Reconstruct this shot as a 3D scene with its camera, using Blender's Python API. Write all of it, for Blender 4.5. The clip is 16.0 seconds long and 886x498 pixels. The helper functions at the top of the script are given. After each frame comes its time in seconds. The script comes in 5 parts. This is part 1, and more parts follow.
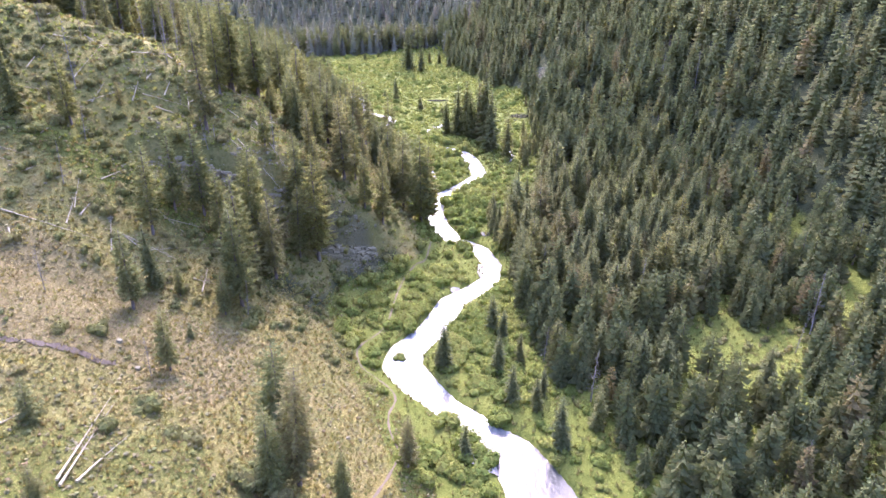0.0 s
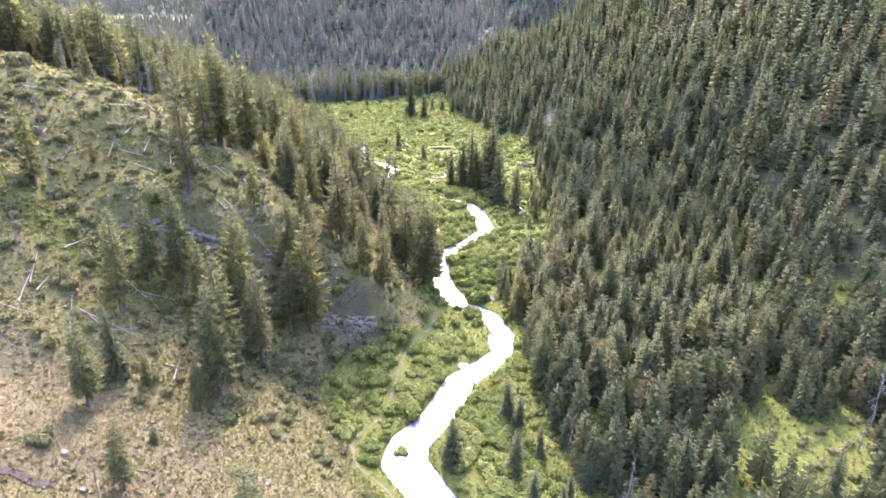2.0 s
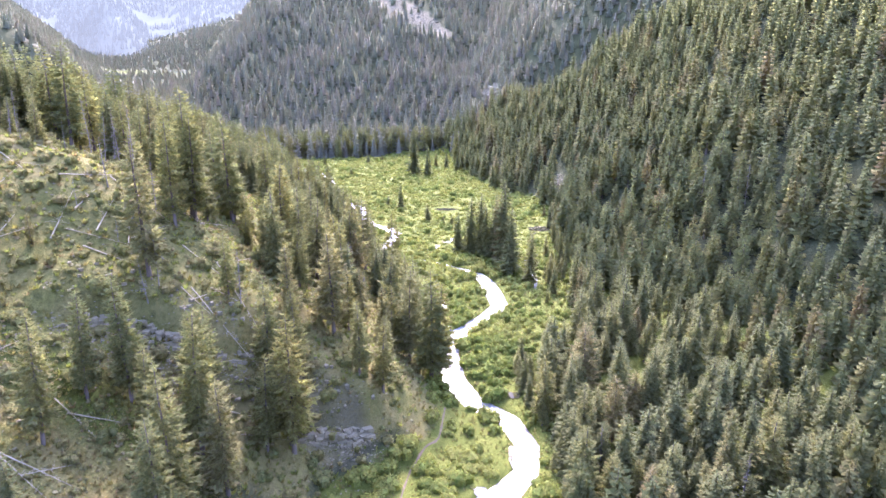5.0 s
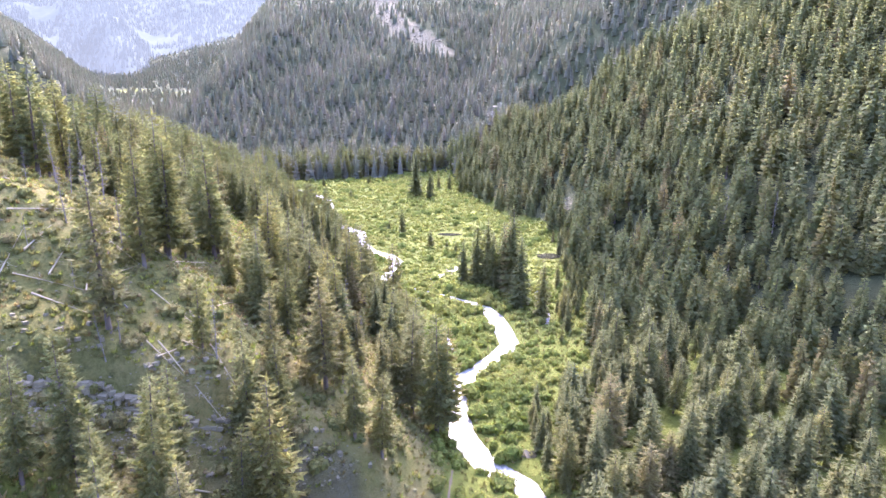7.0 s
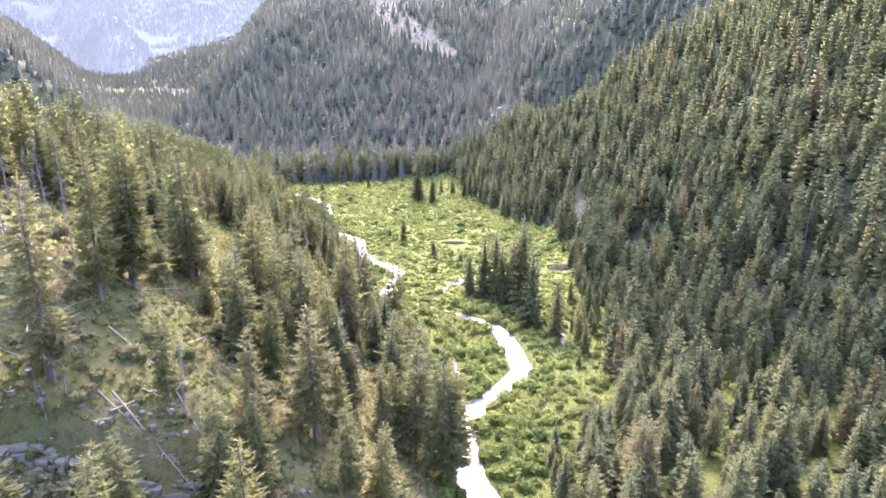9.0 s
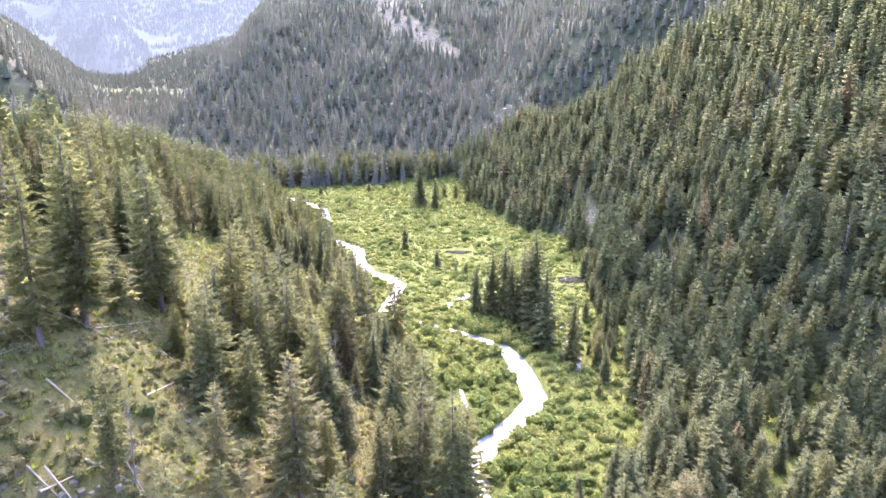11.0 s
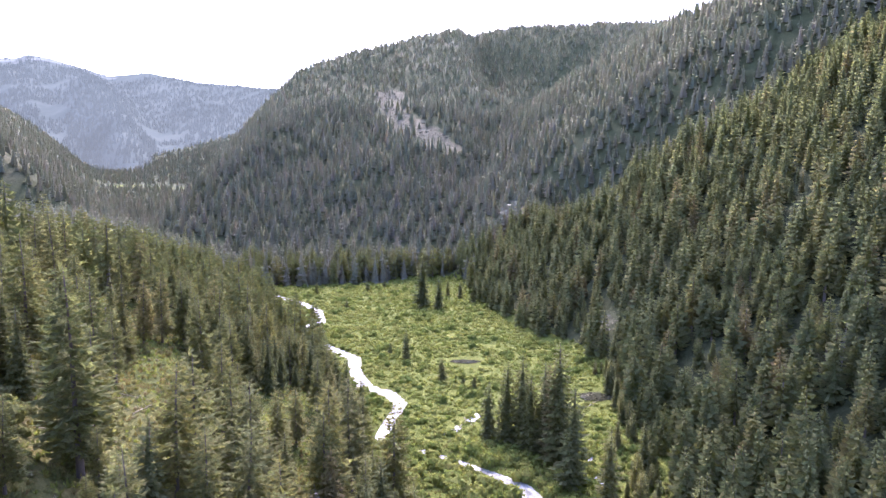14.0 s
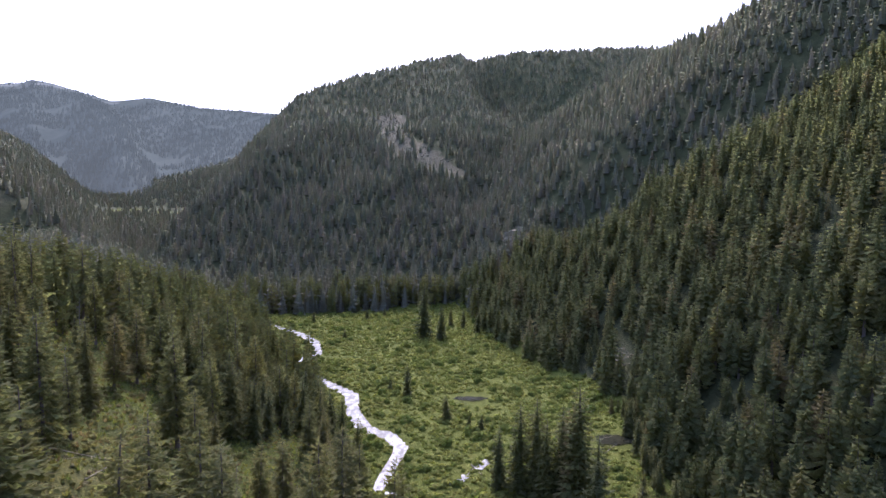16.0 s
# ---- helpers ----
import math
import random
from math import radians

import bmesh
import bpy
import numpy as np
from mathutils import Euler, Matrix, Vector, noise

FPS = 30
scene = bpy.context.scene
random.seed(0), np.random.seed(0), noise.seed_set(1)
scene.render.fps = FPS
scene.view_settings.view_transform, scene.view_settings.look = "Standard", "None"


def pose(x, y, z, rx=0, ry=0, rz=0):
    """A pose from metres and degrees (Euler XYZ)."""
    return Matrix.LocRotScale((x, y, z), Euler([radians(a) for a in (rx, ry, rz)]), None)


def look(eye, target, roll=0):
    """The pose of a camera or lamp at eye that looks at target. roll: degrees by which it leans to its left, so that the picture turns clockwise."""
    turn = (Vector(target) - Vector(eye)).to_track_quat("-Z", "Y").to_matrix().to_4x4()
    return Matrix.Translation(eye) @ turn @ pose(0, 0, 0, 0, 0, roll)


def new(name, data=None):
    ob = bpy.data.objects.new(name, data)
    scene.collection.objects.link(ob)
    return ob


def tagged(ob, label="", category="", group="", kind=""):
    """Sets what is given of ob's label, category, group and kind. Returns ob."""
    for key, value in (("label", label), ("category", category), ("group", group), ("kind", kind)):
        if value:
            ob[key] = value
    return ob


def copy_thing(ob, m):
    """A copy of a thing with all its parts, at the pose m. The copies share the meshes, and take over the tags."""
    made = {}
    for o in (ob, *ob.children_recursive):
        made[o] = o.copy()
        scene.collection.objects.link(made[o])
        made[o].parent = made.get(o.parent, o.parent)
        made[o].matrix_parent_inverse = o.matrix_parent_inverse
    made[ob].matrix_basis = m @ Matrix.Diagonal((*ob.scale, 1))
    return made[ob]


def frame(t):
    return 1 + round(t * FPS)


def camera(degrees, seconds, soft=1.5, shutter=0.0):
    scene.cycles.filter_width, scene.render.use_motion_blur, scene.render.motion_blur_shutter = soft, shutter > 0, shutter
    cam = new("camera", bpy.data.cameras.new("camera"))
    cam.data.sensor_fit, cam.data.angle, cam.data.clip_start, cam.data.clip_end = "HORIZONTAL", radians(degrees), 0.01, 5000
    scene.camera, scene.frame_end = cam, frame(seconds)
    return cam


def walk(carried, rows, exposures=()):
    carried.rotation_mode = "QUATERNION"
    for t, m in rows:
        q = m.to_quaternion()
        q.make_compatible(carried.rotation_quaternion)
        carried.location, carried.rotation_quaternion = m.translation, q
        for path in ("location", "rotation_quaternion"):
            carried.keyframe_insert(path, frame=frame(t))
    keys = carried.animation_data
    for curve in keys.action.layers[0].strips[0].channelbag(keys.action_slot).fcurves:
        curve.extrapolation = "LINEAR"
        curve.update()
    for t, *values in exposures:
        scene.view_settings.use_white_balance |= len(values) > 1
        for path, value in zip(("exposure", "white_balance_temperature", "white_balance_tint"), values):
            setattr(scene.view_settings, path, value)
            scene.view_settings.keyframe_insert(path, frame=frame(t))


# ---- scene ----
cam = camera(68.9, 16.0)
METRES, EYE, TILT, LEAN, TURN = 110.0, 60.0, -23.7, 0.0, 0.0
ROWS = [
    (0.0, 0.0, 0.0, 0.0, -0.0, 0.0, -0.0),
    (0.5, -0.0027, 0.029, 0.0126, 0.02, 0.92, -0.04),
    (1.0, -0.0054, 0.0578, 0.0252, 0.03, 1.82, -0.09),
    (1.5, -0.008, 0.0867, 0.0378, 0.05, 2.7, -0.11),
    (2.0, -0.0108, 0.1157, 0.0505, 0.06, 3.6, -0.15),
    (2.5, -0.0135, 0.1449, 0.0632, 0.07, 4.49, -0.18),
    (3.0, -0.0164, 0.1742, 0.0756, 0.09, 5.37, -0.21),
    (3.5, -0.0192, 0.2032, 0.0886, 0.1, 6.0, -0.24),
    (4.0, -0.0221, 0.2324, 0.1012, 0.1, 6.63, -0.26),
    (6.5, -0.0348, 0.3749, 0.1647, 0.17, 9.6, -0.37),
    (7.0, -0.0375, 0.404, 0.1773, 0.18, 9.66, -0.4),
    (7.5, -0.0403, 0.4329, 0.1901, 0.19, 9.66, -0.42),
    (8.0, -0.0431, 0.462, 0.2027, 0.2, 9.66, -0.45),
    (8.5, -0.0458, 0.4909, 0.2154, 0.22, 9.66, -0.48),
    (9.0, -0.0485, 0.5199, 0.2279, 0.23, 9.69, -0.48),
    (11.5, -0.0607, 0.6621, 0.291, 0.34, 9.72, -0.6),
    (12.0, -0.0635, 0.6906, 0.3035, 0.34, 9.84, -0.64),
    (12.5, -0.0663, 0.719, 0.3161, 0.34, 11.62, -0.66),
    (13.0, -0.0692, 0.7474, 0.3285, 0.32, 13.72, -0.71),
    (13.5, -0.0724, 0.7759, 0.3406, 0.3, 15.85, -0.75),
    (14.0, -0.0755, 0.8048, 0.3526, 0.27, 17.99, -0.77),
    (14.5, -0.0784, 0.8332, 0.3644, 0.27, 19.82, -0.8),
    (15.0, -0.082, 0.8617, 0.3765, 0.25, 20.15, -0.84),
    (15.5, -0.0853, 0.8896, 0.3896, 0.25, 20.15, -0.86),
    (16.0, -0.0877, 0.9125, 0.3993, 0.24, 20.17, -0.9),
]
EXPOSURES = [(0.0, 3.64, 5850, 39), (4.0, 4.02, 5800, 41), (12.0, 4.0, 5850, 40), (12.5, 3.91, 5850, 39), (13.5, 3.52, 5850, 37), (14.5, 2.8, 5900, 35), (16.0, 2.03, 5900, 30)]
walk(cam, [(t, pose(0, 0, EYE, TILT, LEAN, TURN) @ pose(METRES * x, METRES * y, METRES * z, 90 + pitch, roll, yaw)) for t, x, y, z, yaw, pitch, roll in ROWS], EXPOSURES)

# ---- sky and sun ----
SUN_ELEVATION, SUN_AZIMUTH = 46.0, -4.0
world = bpy.data.worlds.new("sky")
scene.world = world
world.use_nodes = True
wn = world.node_tree.nodes
sky = wn.new("ShaderNodeTexSky")
sky.sky_type, sky.sun_disc = "NISHITA", False
sky.sun_elevation, sky.sun_rotation = radians(SUN_ELEVATION), radians(SUN_AZIMUTH)
sky.air_density, sky.dust_density, sky.ozone_density, sky.altitude = 1.0, 9.0, 1.0, 1900
world.node_tree.links.new(sky.outputs[0], wn["Background"].inputs[0])
wn["Background"].inputs[1].default_value = 0.15
sun_data = bpy.data.lights.new("sun", "SUN")
sun_data.energy, sun_data.angle, sun_data.color = 0.72, radians(3.0), (1.0, 0.955, 0.87)
sun = new("sun", sun_data)
az, el = radians(SUN_AZIMUTH), radians(SUN_ELEVATION)
sun.matrix_world = look(Vector((math.sin(az) * math.cos(el), math.cos(az) * math.cos(el), math.sin(el))) * 400, (0, 0, 0))

# ---- materials ----
def material(name, rough=0.9):
    m = bpy.data.materials.new(name)
    m.use_nodes = True
    n, l = m.node_tree.nodes, m.node_tree.links
    p = n["Principled BSDF"]
    p.inputs["Roughness"].default_value = rough
    p.inputs["Specular IOR Level"].default_value = 0.4
    return m, n, l, p


def noise_at(n, l, scale, detail=4.0, rough=0.6, coords=None, stretch=None):
    t = n.new("ShaderNodeTexNoise")
    t.inputs["Scale"].default_value, t.inputs["Detail"].default_value, t.inputs["Roughness"].default_value = scale, detail, rough
    if coords is None:
        coords = n.new("ShaderNodeTexCoord").outputs["Object"]
    if stretch:
        mp = n.new("ShaderNodeMapping")
        mp.inputs["Scale"].default_value = stretch
        l.new(coords, mp.inputs[0])
        coords = mp.outputs[0]
    l.new(coords, t.inputs["Vector"])
    return t.outputs["Fac"]


def ramp(n, l, fac, stops):
    r = n.new("ShaderNodeValToRGB")
    r.color_ramp.elements[0].position, r.color_ramp.elements[0].color = stops[0][0], (*stops[0][1], 1)
    r.color_ramp.elements[1].position, r.color_ramp.elements[1].color = stops[-1][0], (*stops[-1][1], 1)
    for pos, c in stops[1:-1]:
        r.color_ramp.elements.new(pos).color = (*c, 1)
    l.new(fac, r.inputs[0])
    return r.outputs[0]


def mix(n, l, fac, a, b, mode="MIX"):
    x = n.new("ShaderNodeMix")
    x.data_type, x.blend_type = "RGBA", mode
    for sock, v in ((x.inputs[0], fac), (x.inputs[6], a), (x.inputs[7], b)):
        if isinstance(v, (int, float)):
            sock.default_value = v
        elif isinstance(v, tuple):
            sock.default_value = (*v, 1)
        else:
            l.new(v, sock)
    return x.outputs[2]


def maths(n, l, op, a, b=0.0, clamp=False):
    x = n.new("ShaderNodeMath")
    x.operation, x.use_clamp = op, clamp
    for sock, v in ((x.inputs[0], a), (x.inputs[1], b)):
        if isinstance(v, (int, float)):
            sock.default_value = v
        else:
            l.new(v, sock)
    return x.outputs[0]


def bump(n, l, p, height, strength=0.5, distance=0.1):
    b = n.new("ShaderNodeBump")
    b.inputs["Strength"].default_value, b.inputs["Distance"].default_value = strength, distance
    l.new(height, b.inputs["Height"])
    l.new(b.outputs[0], p.inputs["Normal"])


def attribute(n, name):
    a = n.new("ShaderNodeAttribute")
    a.attribute_name = name
    return a.outputs["Fac"]


def foliage(name, stops, see_through=0.3, rough=0.9, shine=0.08):
    """Leaves and needles: each tree its own shade, each bough a little different, with light passing through."""
    m, n, l, p = material(name, rough)
    p.inputs["Specular IOR Level"].default_value = shine
    pick = maths(n, l, "PINGPONG", maths(n, l, "ADD", attribute(n, "tint"), n.new("ShaderNodeObjectInfo").outputs["Random"]), 1.0)
    col = ramp(n, l, pick, stops)
    island = n.new("ShaderNodeNewGeometry").outputs["Random Per Island"]
    vary = n.new("ShaderNodeHueSaturation")
    l.new(maths(n, l, "ADD", maths(n, l, "MULTIPLY", island, 0.26), 0.87), vary.inputs["Value"])
    l.new(maths(n, l, "ADD", maths(n, l, "MULTIPLY", island, 0.04), 0.48), vary.inputs["Hue"])
    sprig = noise_at(n, l, 2.6, 2, 0.7, n.new("ShaderNodeNewGeometry").outputs["Position"])
    l.new(mix(n, l, 1.0, col, ramp(n, l, sprig, [(0.36, (0.74, 0.75, 0.76)), (0.5, (1.0, 1.0, 1.0)), (0.66, (1.3, 1.28, 1.2))]), "MULTIPLY"), vary.inputs["Color"])
    l.new(vary.outputs[0], p.inputs["Base Color"])
    t = n.new("ShaderNodeBsdfTranslucent")
    warm = mix(n, l, 1.0, vary.outputs[0], (1.0, 1.0, 0.72), "MULTIPLY")
    gain = n.new("ShaderNodeHueSaturation")
    gain.inputs["Value"].default_value = 1.6
    l.new(warm, gain.inputs["Color"])
    l.new(gain.outputs[0], t.inputs["Color"])
    s = n.new("ShaderNodeMixShader")
    s.inputs[0].default_value = see_through
    l.new(p.outputs[0], s.inputs[1])
    l.new(t.outputs[0], s.inputs[2])
    l.new(s.outputs[0], n["Material Output"].inputs[0])
    return m


NEEDLES = foliage("needles", [(0.0, (0.122, 0.132, 0.058)), (0.25, (0.103, 0.116, 0.056)), (0.55, (0.141, 0.145, 0.061)), (0.8, (0.116, 0.128, 0.062)), (0.94, (0.148, 0.147, 0.061)), (1.0, (0.175, 0.149, 0.076))], 0.55)
FIR_NEEDLES = foliage("fir_needles", [(0.0, (0.161, 0.163, 0.064)), (0.3, (0.134, 0.143, 0.064)), (0.6, (0.178, 0.171, 0.066)), (0.9, (0.145, 0.154, 0.072)), (1.0, (0.180, 0.162, 0.077))], 0.55)
# haze painted into paler, bluer needles; the palest also stand for dead trees
HAZED_NEEDLES = foliage("hazed_needles", [(0.0, (0.158, 0.168, 0.130)), (0.3, (0.134, 0.151, 0.121)), (0.6, (0.176, 0.181, 0.134)), (0.75, (0.200, 0.191, 0.154)), (0.9, (0.170, 0.176, 0.139)), (1.0, (0.231, 0.208, 0.182))], 0.6)
PALE_SAGE = foliage("sage_leaves", [(0.0, (0.189, 0.176, 0.095)), (0.22, (0.220, 0.194, 0.107)), (0.4, (0.197, 0.159, 0.056)), (0.55, (0.160, 0.159, 0.074)), (0.72, (0.231, 0.200, 0.117)), (0.86, (0.139, 0.150, 0.052)), (1.0, (0.210, 0.163, 0.092))], 0.3)
WILLOW = foliage("willow_leaves", [(0.0, (0.088, 0.116, 0.030)), (0.35, (0.124, 0.152, 0.038)), (0.65, (0.151, 0.173, 0.043)), (1.0, (0.194, 0.201, 0.057))], 0.45)
SCRUB = foliage("scrub_leaves", [(0.0, (0.109, 0.121, 0.045)), (0.6, (0.148, 0.147, 0.053)), (1.0, (0.183, 0.164, 0.072))], 0.38)
DRY = foliage("dry_grass", [(0.0, (0.211, 0.174, 0.068)), (0.2, (0.188, 0.174, 0.077)), (0.4, (0.188, 0.148, 0.050)), (0.6, (0.160, 0.155, 0.050)), (0.8, (0.188, 0.144, 0.074)), (1.0, (0.138, 0.141, 0.045))], 0.42)


def bark_material(name, dark, light):
    m, n, l, p = material(name)
    co = n.new("ShaderNodeTexCoord").outputs["Object"]
    a = noise_at(n, l, 6.0, 5, 0.7, co, (4, 4, 0.6))
    l.new(ramp(n, l, a, [(0.3, dark), (0.7, light)]), p.inputs["Base Color"])
    bump(n, l, p, a, 0.6, 0.03)
    return m


BARK = bark_material("bark", (0.07, 0.055, 0.045), (0.18, 0.15, 0.125))
DEADWOOD = bark_material("weathered_wood", (0.230, 0.196, 0.122), (0.400, 0.348, 0.228))
GREYWOOD = bark_material("dead_standing_wood", (0.11, 0.098, 0.082), (0.24, 0.215, 0.18))


def rock_material(name, a, b, c):
    m, n, l, p = material(name)
    co = n.new("ShaderNodeTexCoord").outputs["Object"]
    big, fine = noise_at(n, l, 0.5, 6, 0.65, co), noise_at(n, l, 5.0, 5, 0.7, co)
    col = ramp(n, l, big, [(0.3, a), (0.5, b), (0.72, c)])
    col = mix(n, l, 0.5, col, ramp(n, l, fine, [(0.3, (0.35, 0.34, 0.33)), (0.65, (1.0, 1.0, 1.0))]), "MULTIPLY")
    l.new(col, p.inputs["Base Color"])
    bump(n, l, p, fine, 0.8, 0.12)
    return m


ROCK = rock_material("grey_rock", (0.147, 0.129, 0.079), (0.201, 0.177, 0.109), (0.257, 0.227, 0.143))


def ground_material():
    """Meadow grass, dry sage slope, forest floor and scree, laid where each grows."""
    m, n, l, p = material("ground_cover")
    p.inputs["Specular IOR Level"].default_value = 0.05
    co = n.new("ShaderNodeTexCoord").outputs["Object"]
    fine, mid, big = noise_at(n, l, 1.6, 6, 0.75, co), noise_at(n, l, 0.25, 5, 0.65, co), noise_at(n, l, 0.05, 4, 0.6, co)
    green = ramp(n, l, mid, [(0.3, (0.089, 0.103, 0.022)), (0.5, (0.110, 0.126, 0.027)), (0.7, (0.140, 0.145, 0.035))])
    dry = ramp(n, l, mid, [(0.3, (0.129, 0.129, 0.039)), (0.45, (0.169, 0.155, 0.054)), (0.58, (0.188, 0.160, 0.063)), (0.72, (0.209, 0.172, 0.076))])
    gold = maths(n, l, "MULTIPLY", maths(n, l, "SUBTRACT", noise_at(n, l, 0.11, 5, 0.7, co), 0.52), 7.0, True)
    dry = mix(n, l, gold, dry, ramp(n, l, fine, [(0.3, (0.150, 0.130, 0.038)), (0.7, (0.225, 0.182, 0.062))]))
    wood = ramp(n, l, mid, [(0.3, (0.036, 0.042, 0.020)), (0.55, (0.054, 0.061, 0.029)), (0.75, (0.083, 0.084, 0.043))])
    scree = ramp(n, l, mid, [(0.3, (0.080, 0.074, 0.045)), (0.7, (0.125, 0.117, 0.073))])
    bare = ramp(n, l, mid, [(0.3, (0.133, 0.106, 0.050)), (0.7, (0.176, 0.148, 0.070))])
    col = wood
    for mask, c in (("green", green), ("dry", dry), ("bare", bare), ("scree", scree)):
        k = maths(n, l, "ADD", maths(n, l, "MULTIPLY", big, 1.5), maths(n, l, "MULTIPLY", fine, 1.2))
        k = maths(n, l, "MULTIPLY", attribute(n, mask), maths(n, l, "SUBTRACT", k, 0.35))
        k = maths(n, l, "MULTIPLY", maths(n, l, "SUBTRACT", k, 0.3), 3.0, True)
        col = mix(n, l, k, col, c)
    col = mix(n, l, 0.75, col, ramp(n, l, fine, [(0.25, (0.64, 0.66, 0.60)), (0.5, (0.95, 0.95, 0.93)), (0.75, (1.2, 1.18, 1.1))]), "MULTIPLY")
    l.new(col, p.inputs["Base Color"])
    bump(n, l, p, fine, 1.0, 0.5)
    return m


GROUND = ground_material()


def water_material(name, body, rough):
    m, n, l, p = material(name, rough)
    co = n.new("ShaderNodeTexCoord").outputs["Object"]
    a = noise_at(n, l, 1.2, 4, 0.6, co, (1, 0.6, 1))
    light = tuple(c * 1.7 for c in body) if rough < 0.1 else (0.36, 0.36, 0.34)
    calm = attribute(n, "calm")
    foam = ramp(n, l, noise_at(n, l, 0.5, 5, 0.7, co, (1, 0.5, 1)), [(0.42, body), (0.62, light)])
    l.new(mix(n, l, calm, foam, tuple(c * 0.8 for c in body)), p.inputs["Base Color"])
    l.new(maths(n, l, "SUBTRACT", rough, maths(n, l, "MULTIPLY", calm, 0.68 * rough)), p.inputs["Roughness"])
    p.inputs["Specular IOR Level"].default_value = 0.5
    p.inputs["IOR"].default_value = 1.33
    bump(n, l, p, a, 0.35 if rough < 0.1 else 0.7, 0.12)
    return m


WATER = water_material("stream_water", (0.062, 0.064, 0.058), 0.34)
STILL = water_material("still_water", (0.022, 0.022, 0.013), 0.09)
STILL.node_tree.nodes["Principled BSDF"].inputs["Specular IOR Level"].default_value = 0.05

m, n, l, p = material("trail_dirt")
l.new(ramp(n, l, noise_at(n, l, 2.0, 5, 0.7), [(0.3, (0.082, 0.060, 0.038)), (0.7, (0.122, 0.092, 0.060))]), p.inputs["Base Color"])
DIRT = m
# bare soil, coloured darker for the shade under an eroded step
m, n, l, p = material("shaded_soil")
l.new(ramp(n, l, noise_at(n, l, 2.5, 5, 0.7), [(0.3, (0.030, 0.022, 0.014)), (0.7, (0.066, 0.048, 0.030))]), p.inputs["Base Color"])
bump(n, l, p, noise_at(n, l, 5.0, 4, 0.7), 0.8, 0.1)
SHADED_SOIL = m
m, n, l, p = material("gravel")
l.new(ramp(n, l, noise_at(n, l, 4.0, 5, 0.8), [(0.3, (0.22, 0.19, 0.16)), (0.7, (0.42, 0.37, 0.32))]), p.inputs["Base Color"])
bump(n, l, p, noise_at(n, l, 8.0, 3, 0.8), 0.8, 0.06)
GRAVEL = m

# ---- the lie of the land ----
LEFT_TOE = [(-200, 40), (20, 6), (45, 3), (60, -1), (80, -8), (91, -13), (104, -19), (115, -18), (124, -11), (129, -5.5), (136, -3), (143, -3.5), (150, -5), (158, -6), (165, -7), (180, -10), (200, -14), (230, -22), (260, -34), (320, -58), (370, -85), (455, -145), (600, -240)]
LEDGE_X, LEDGE_Y = [-56, -50.9, -47.5, -44, -38, -33.5, -27], [110.8, 113.4, 116.2, 118, 119.2, 121.8, 125.2]
BLUFF_X, BLUFF_Y = [-24.6, -21.5, -19.3, -16.6, -14], [119, 119.8, 121.2, 123, 125.6]
LEFT_STEEP = [(-200, 0.5), (55, 0.5), (80, 0.54), (95, 0.72), (105, 0.86), (120, 0.96), (135, 1.0), (165, 0.82), (200, 0.64), (260, 0.6), (320, 0.5), (480, 0.5)]
LEFT_TOP = [(-200, 60), (60, 48), (80, 44), (98, 56), (135, 66), (200, 56), (260, 48), (320, 38), (400, 30), (500, 30)]
RIVER = [(34, -55), (31, -20), (25, 12), (19, 40), (16, 54), (12.8, 63.3), (9.7, 72.2), (4.7, 77.4), (0.5, 80.9), (-3.5, 85.7), (-6.9, 91.8), (-6.4, 96.7), (-2.5, 102.3), (0.1, 108.6), (1.8, 113.9), (6.5, 118.8), (10.1, 123.7), (11.1, 130.4), (8.7, 138.3), (2.6, 144.6), (-1.0, 153.4), (-2.2, 165.8), (0.2, 176.0), (7.9, 186.8), (11.6, 194.0), (10.4, 204.5), (9.0, 213.0), (7.0, 219.5), (1.6, 224.7), (-6.1, 230.6), (-13, 235), (-24, 241.5), (-22.6, 252), (-20.6, 264.5), (-24.5, 273), (-31.3, 277.2), (-36.4, 290.5), (-39.3, 306.6), (-46, 315), (-62, 336)]
RIVER_UP = [(-62, 336), (-66, 346), (-60, 359), (-66, 379), (-76, 394), (-101, 420), (-140, 445), (-190, 490), (-245, 620), (-330, 760), (-420, 920)]


def lerp_rows(y, rows):
    return np.interp(y, [r[0] for r in rows], [r[1] for r in rows])


def smooth(a, b, v):
    k = np.clip((v - a) / (b - a), 0, 1)
    return k * k * (3 - 2 * k)


def soft_max(a, b, k):
    h = np.clip(0.5 + 0.5 * (a - b) / k, 0, 1)
    return b + (a - b) * h + k * h * (1 - h)


def waves(x, y, size, seed):
    """A cheap rolling unevenness, about -1 to 1."""
    r = np.random.RandomState(seed)
    v = 0
    for i in range(5):
        a, f, ph = r.rand() * 6.28, (1.6 ** i) / size, r.rand() * 6.28
        b, ph2 = r.rand() * 6.28, r.rand() * 6.28
        v = v + np.sin((x * math.cos(a) + y * math.sin(a)) * f * 6.28 + ph + 1.3 * np.sin((x * math.cos(b) + y * math.sin(b)) * f * 4 + ph2)) * 0.62 ** i
    return v / 2.2


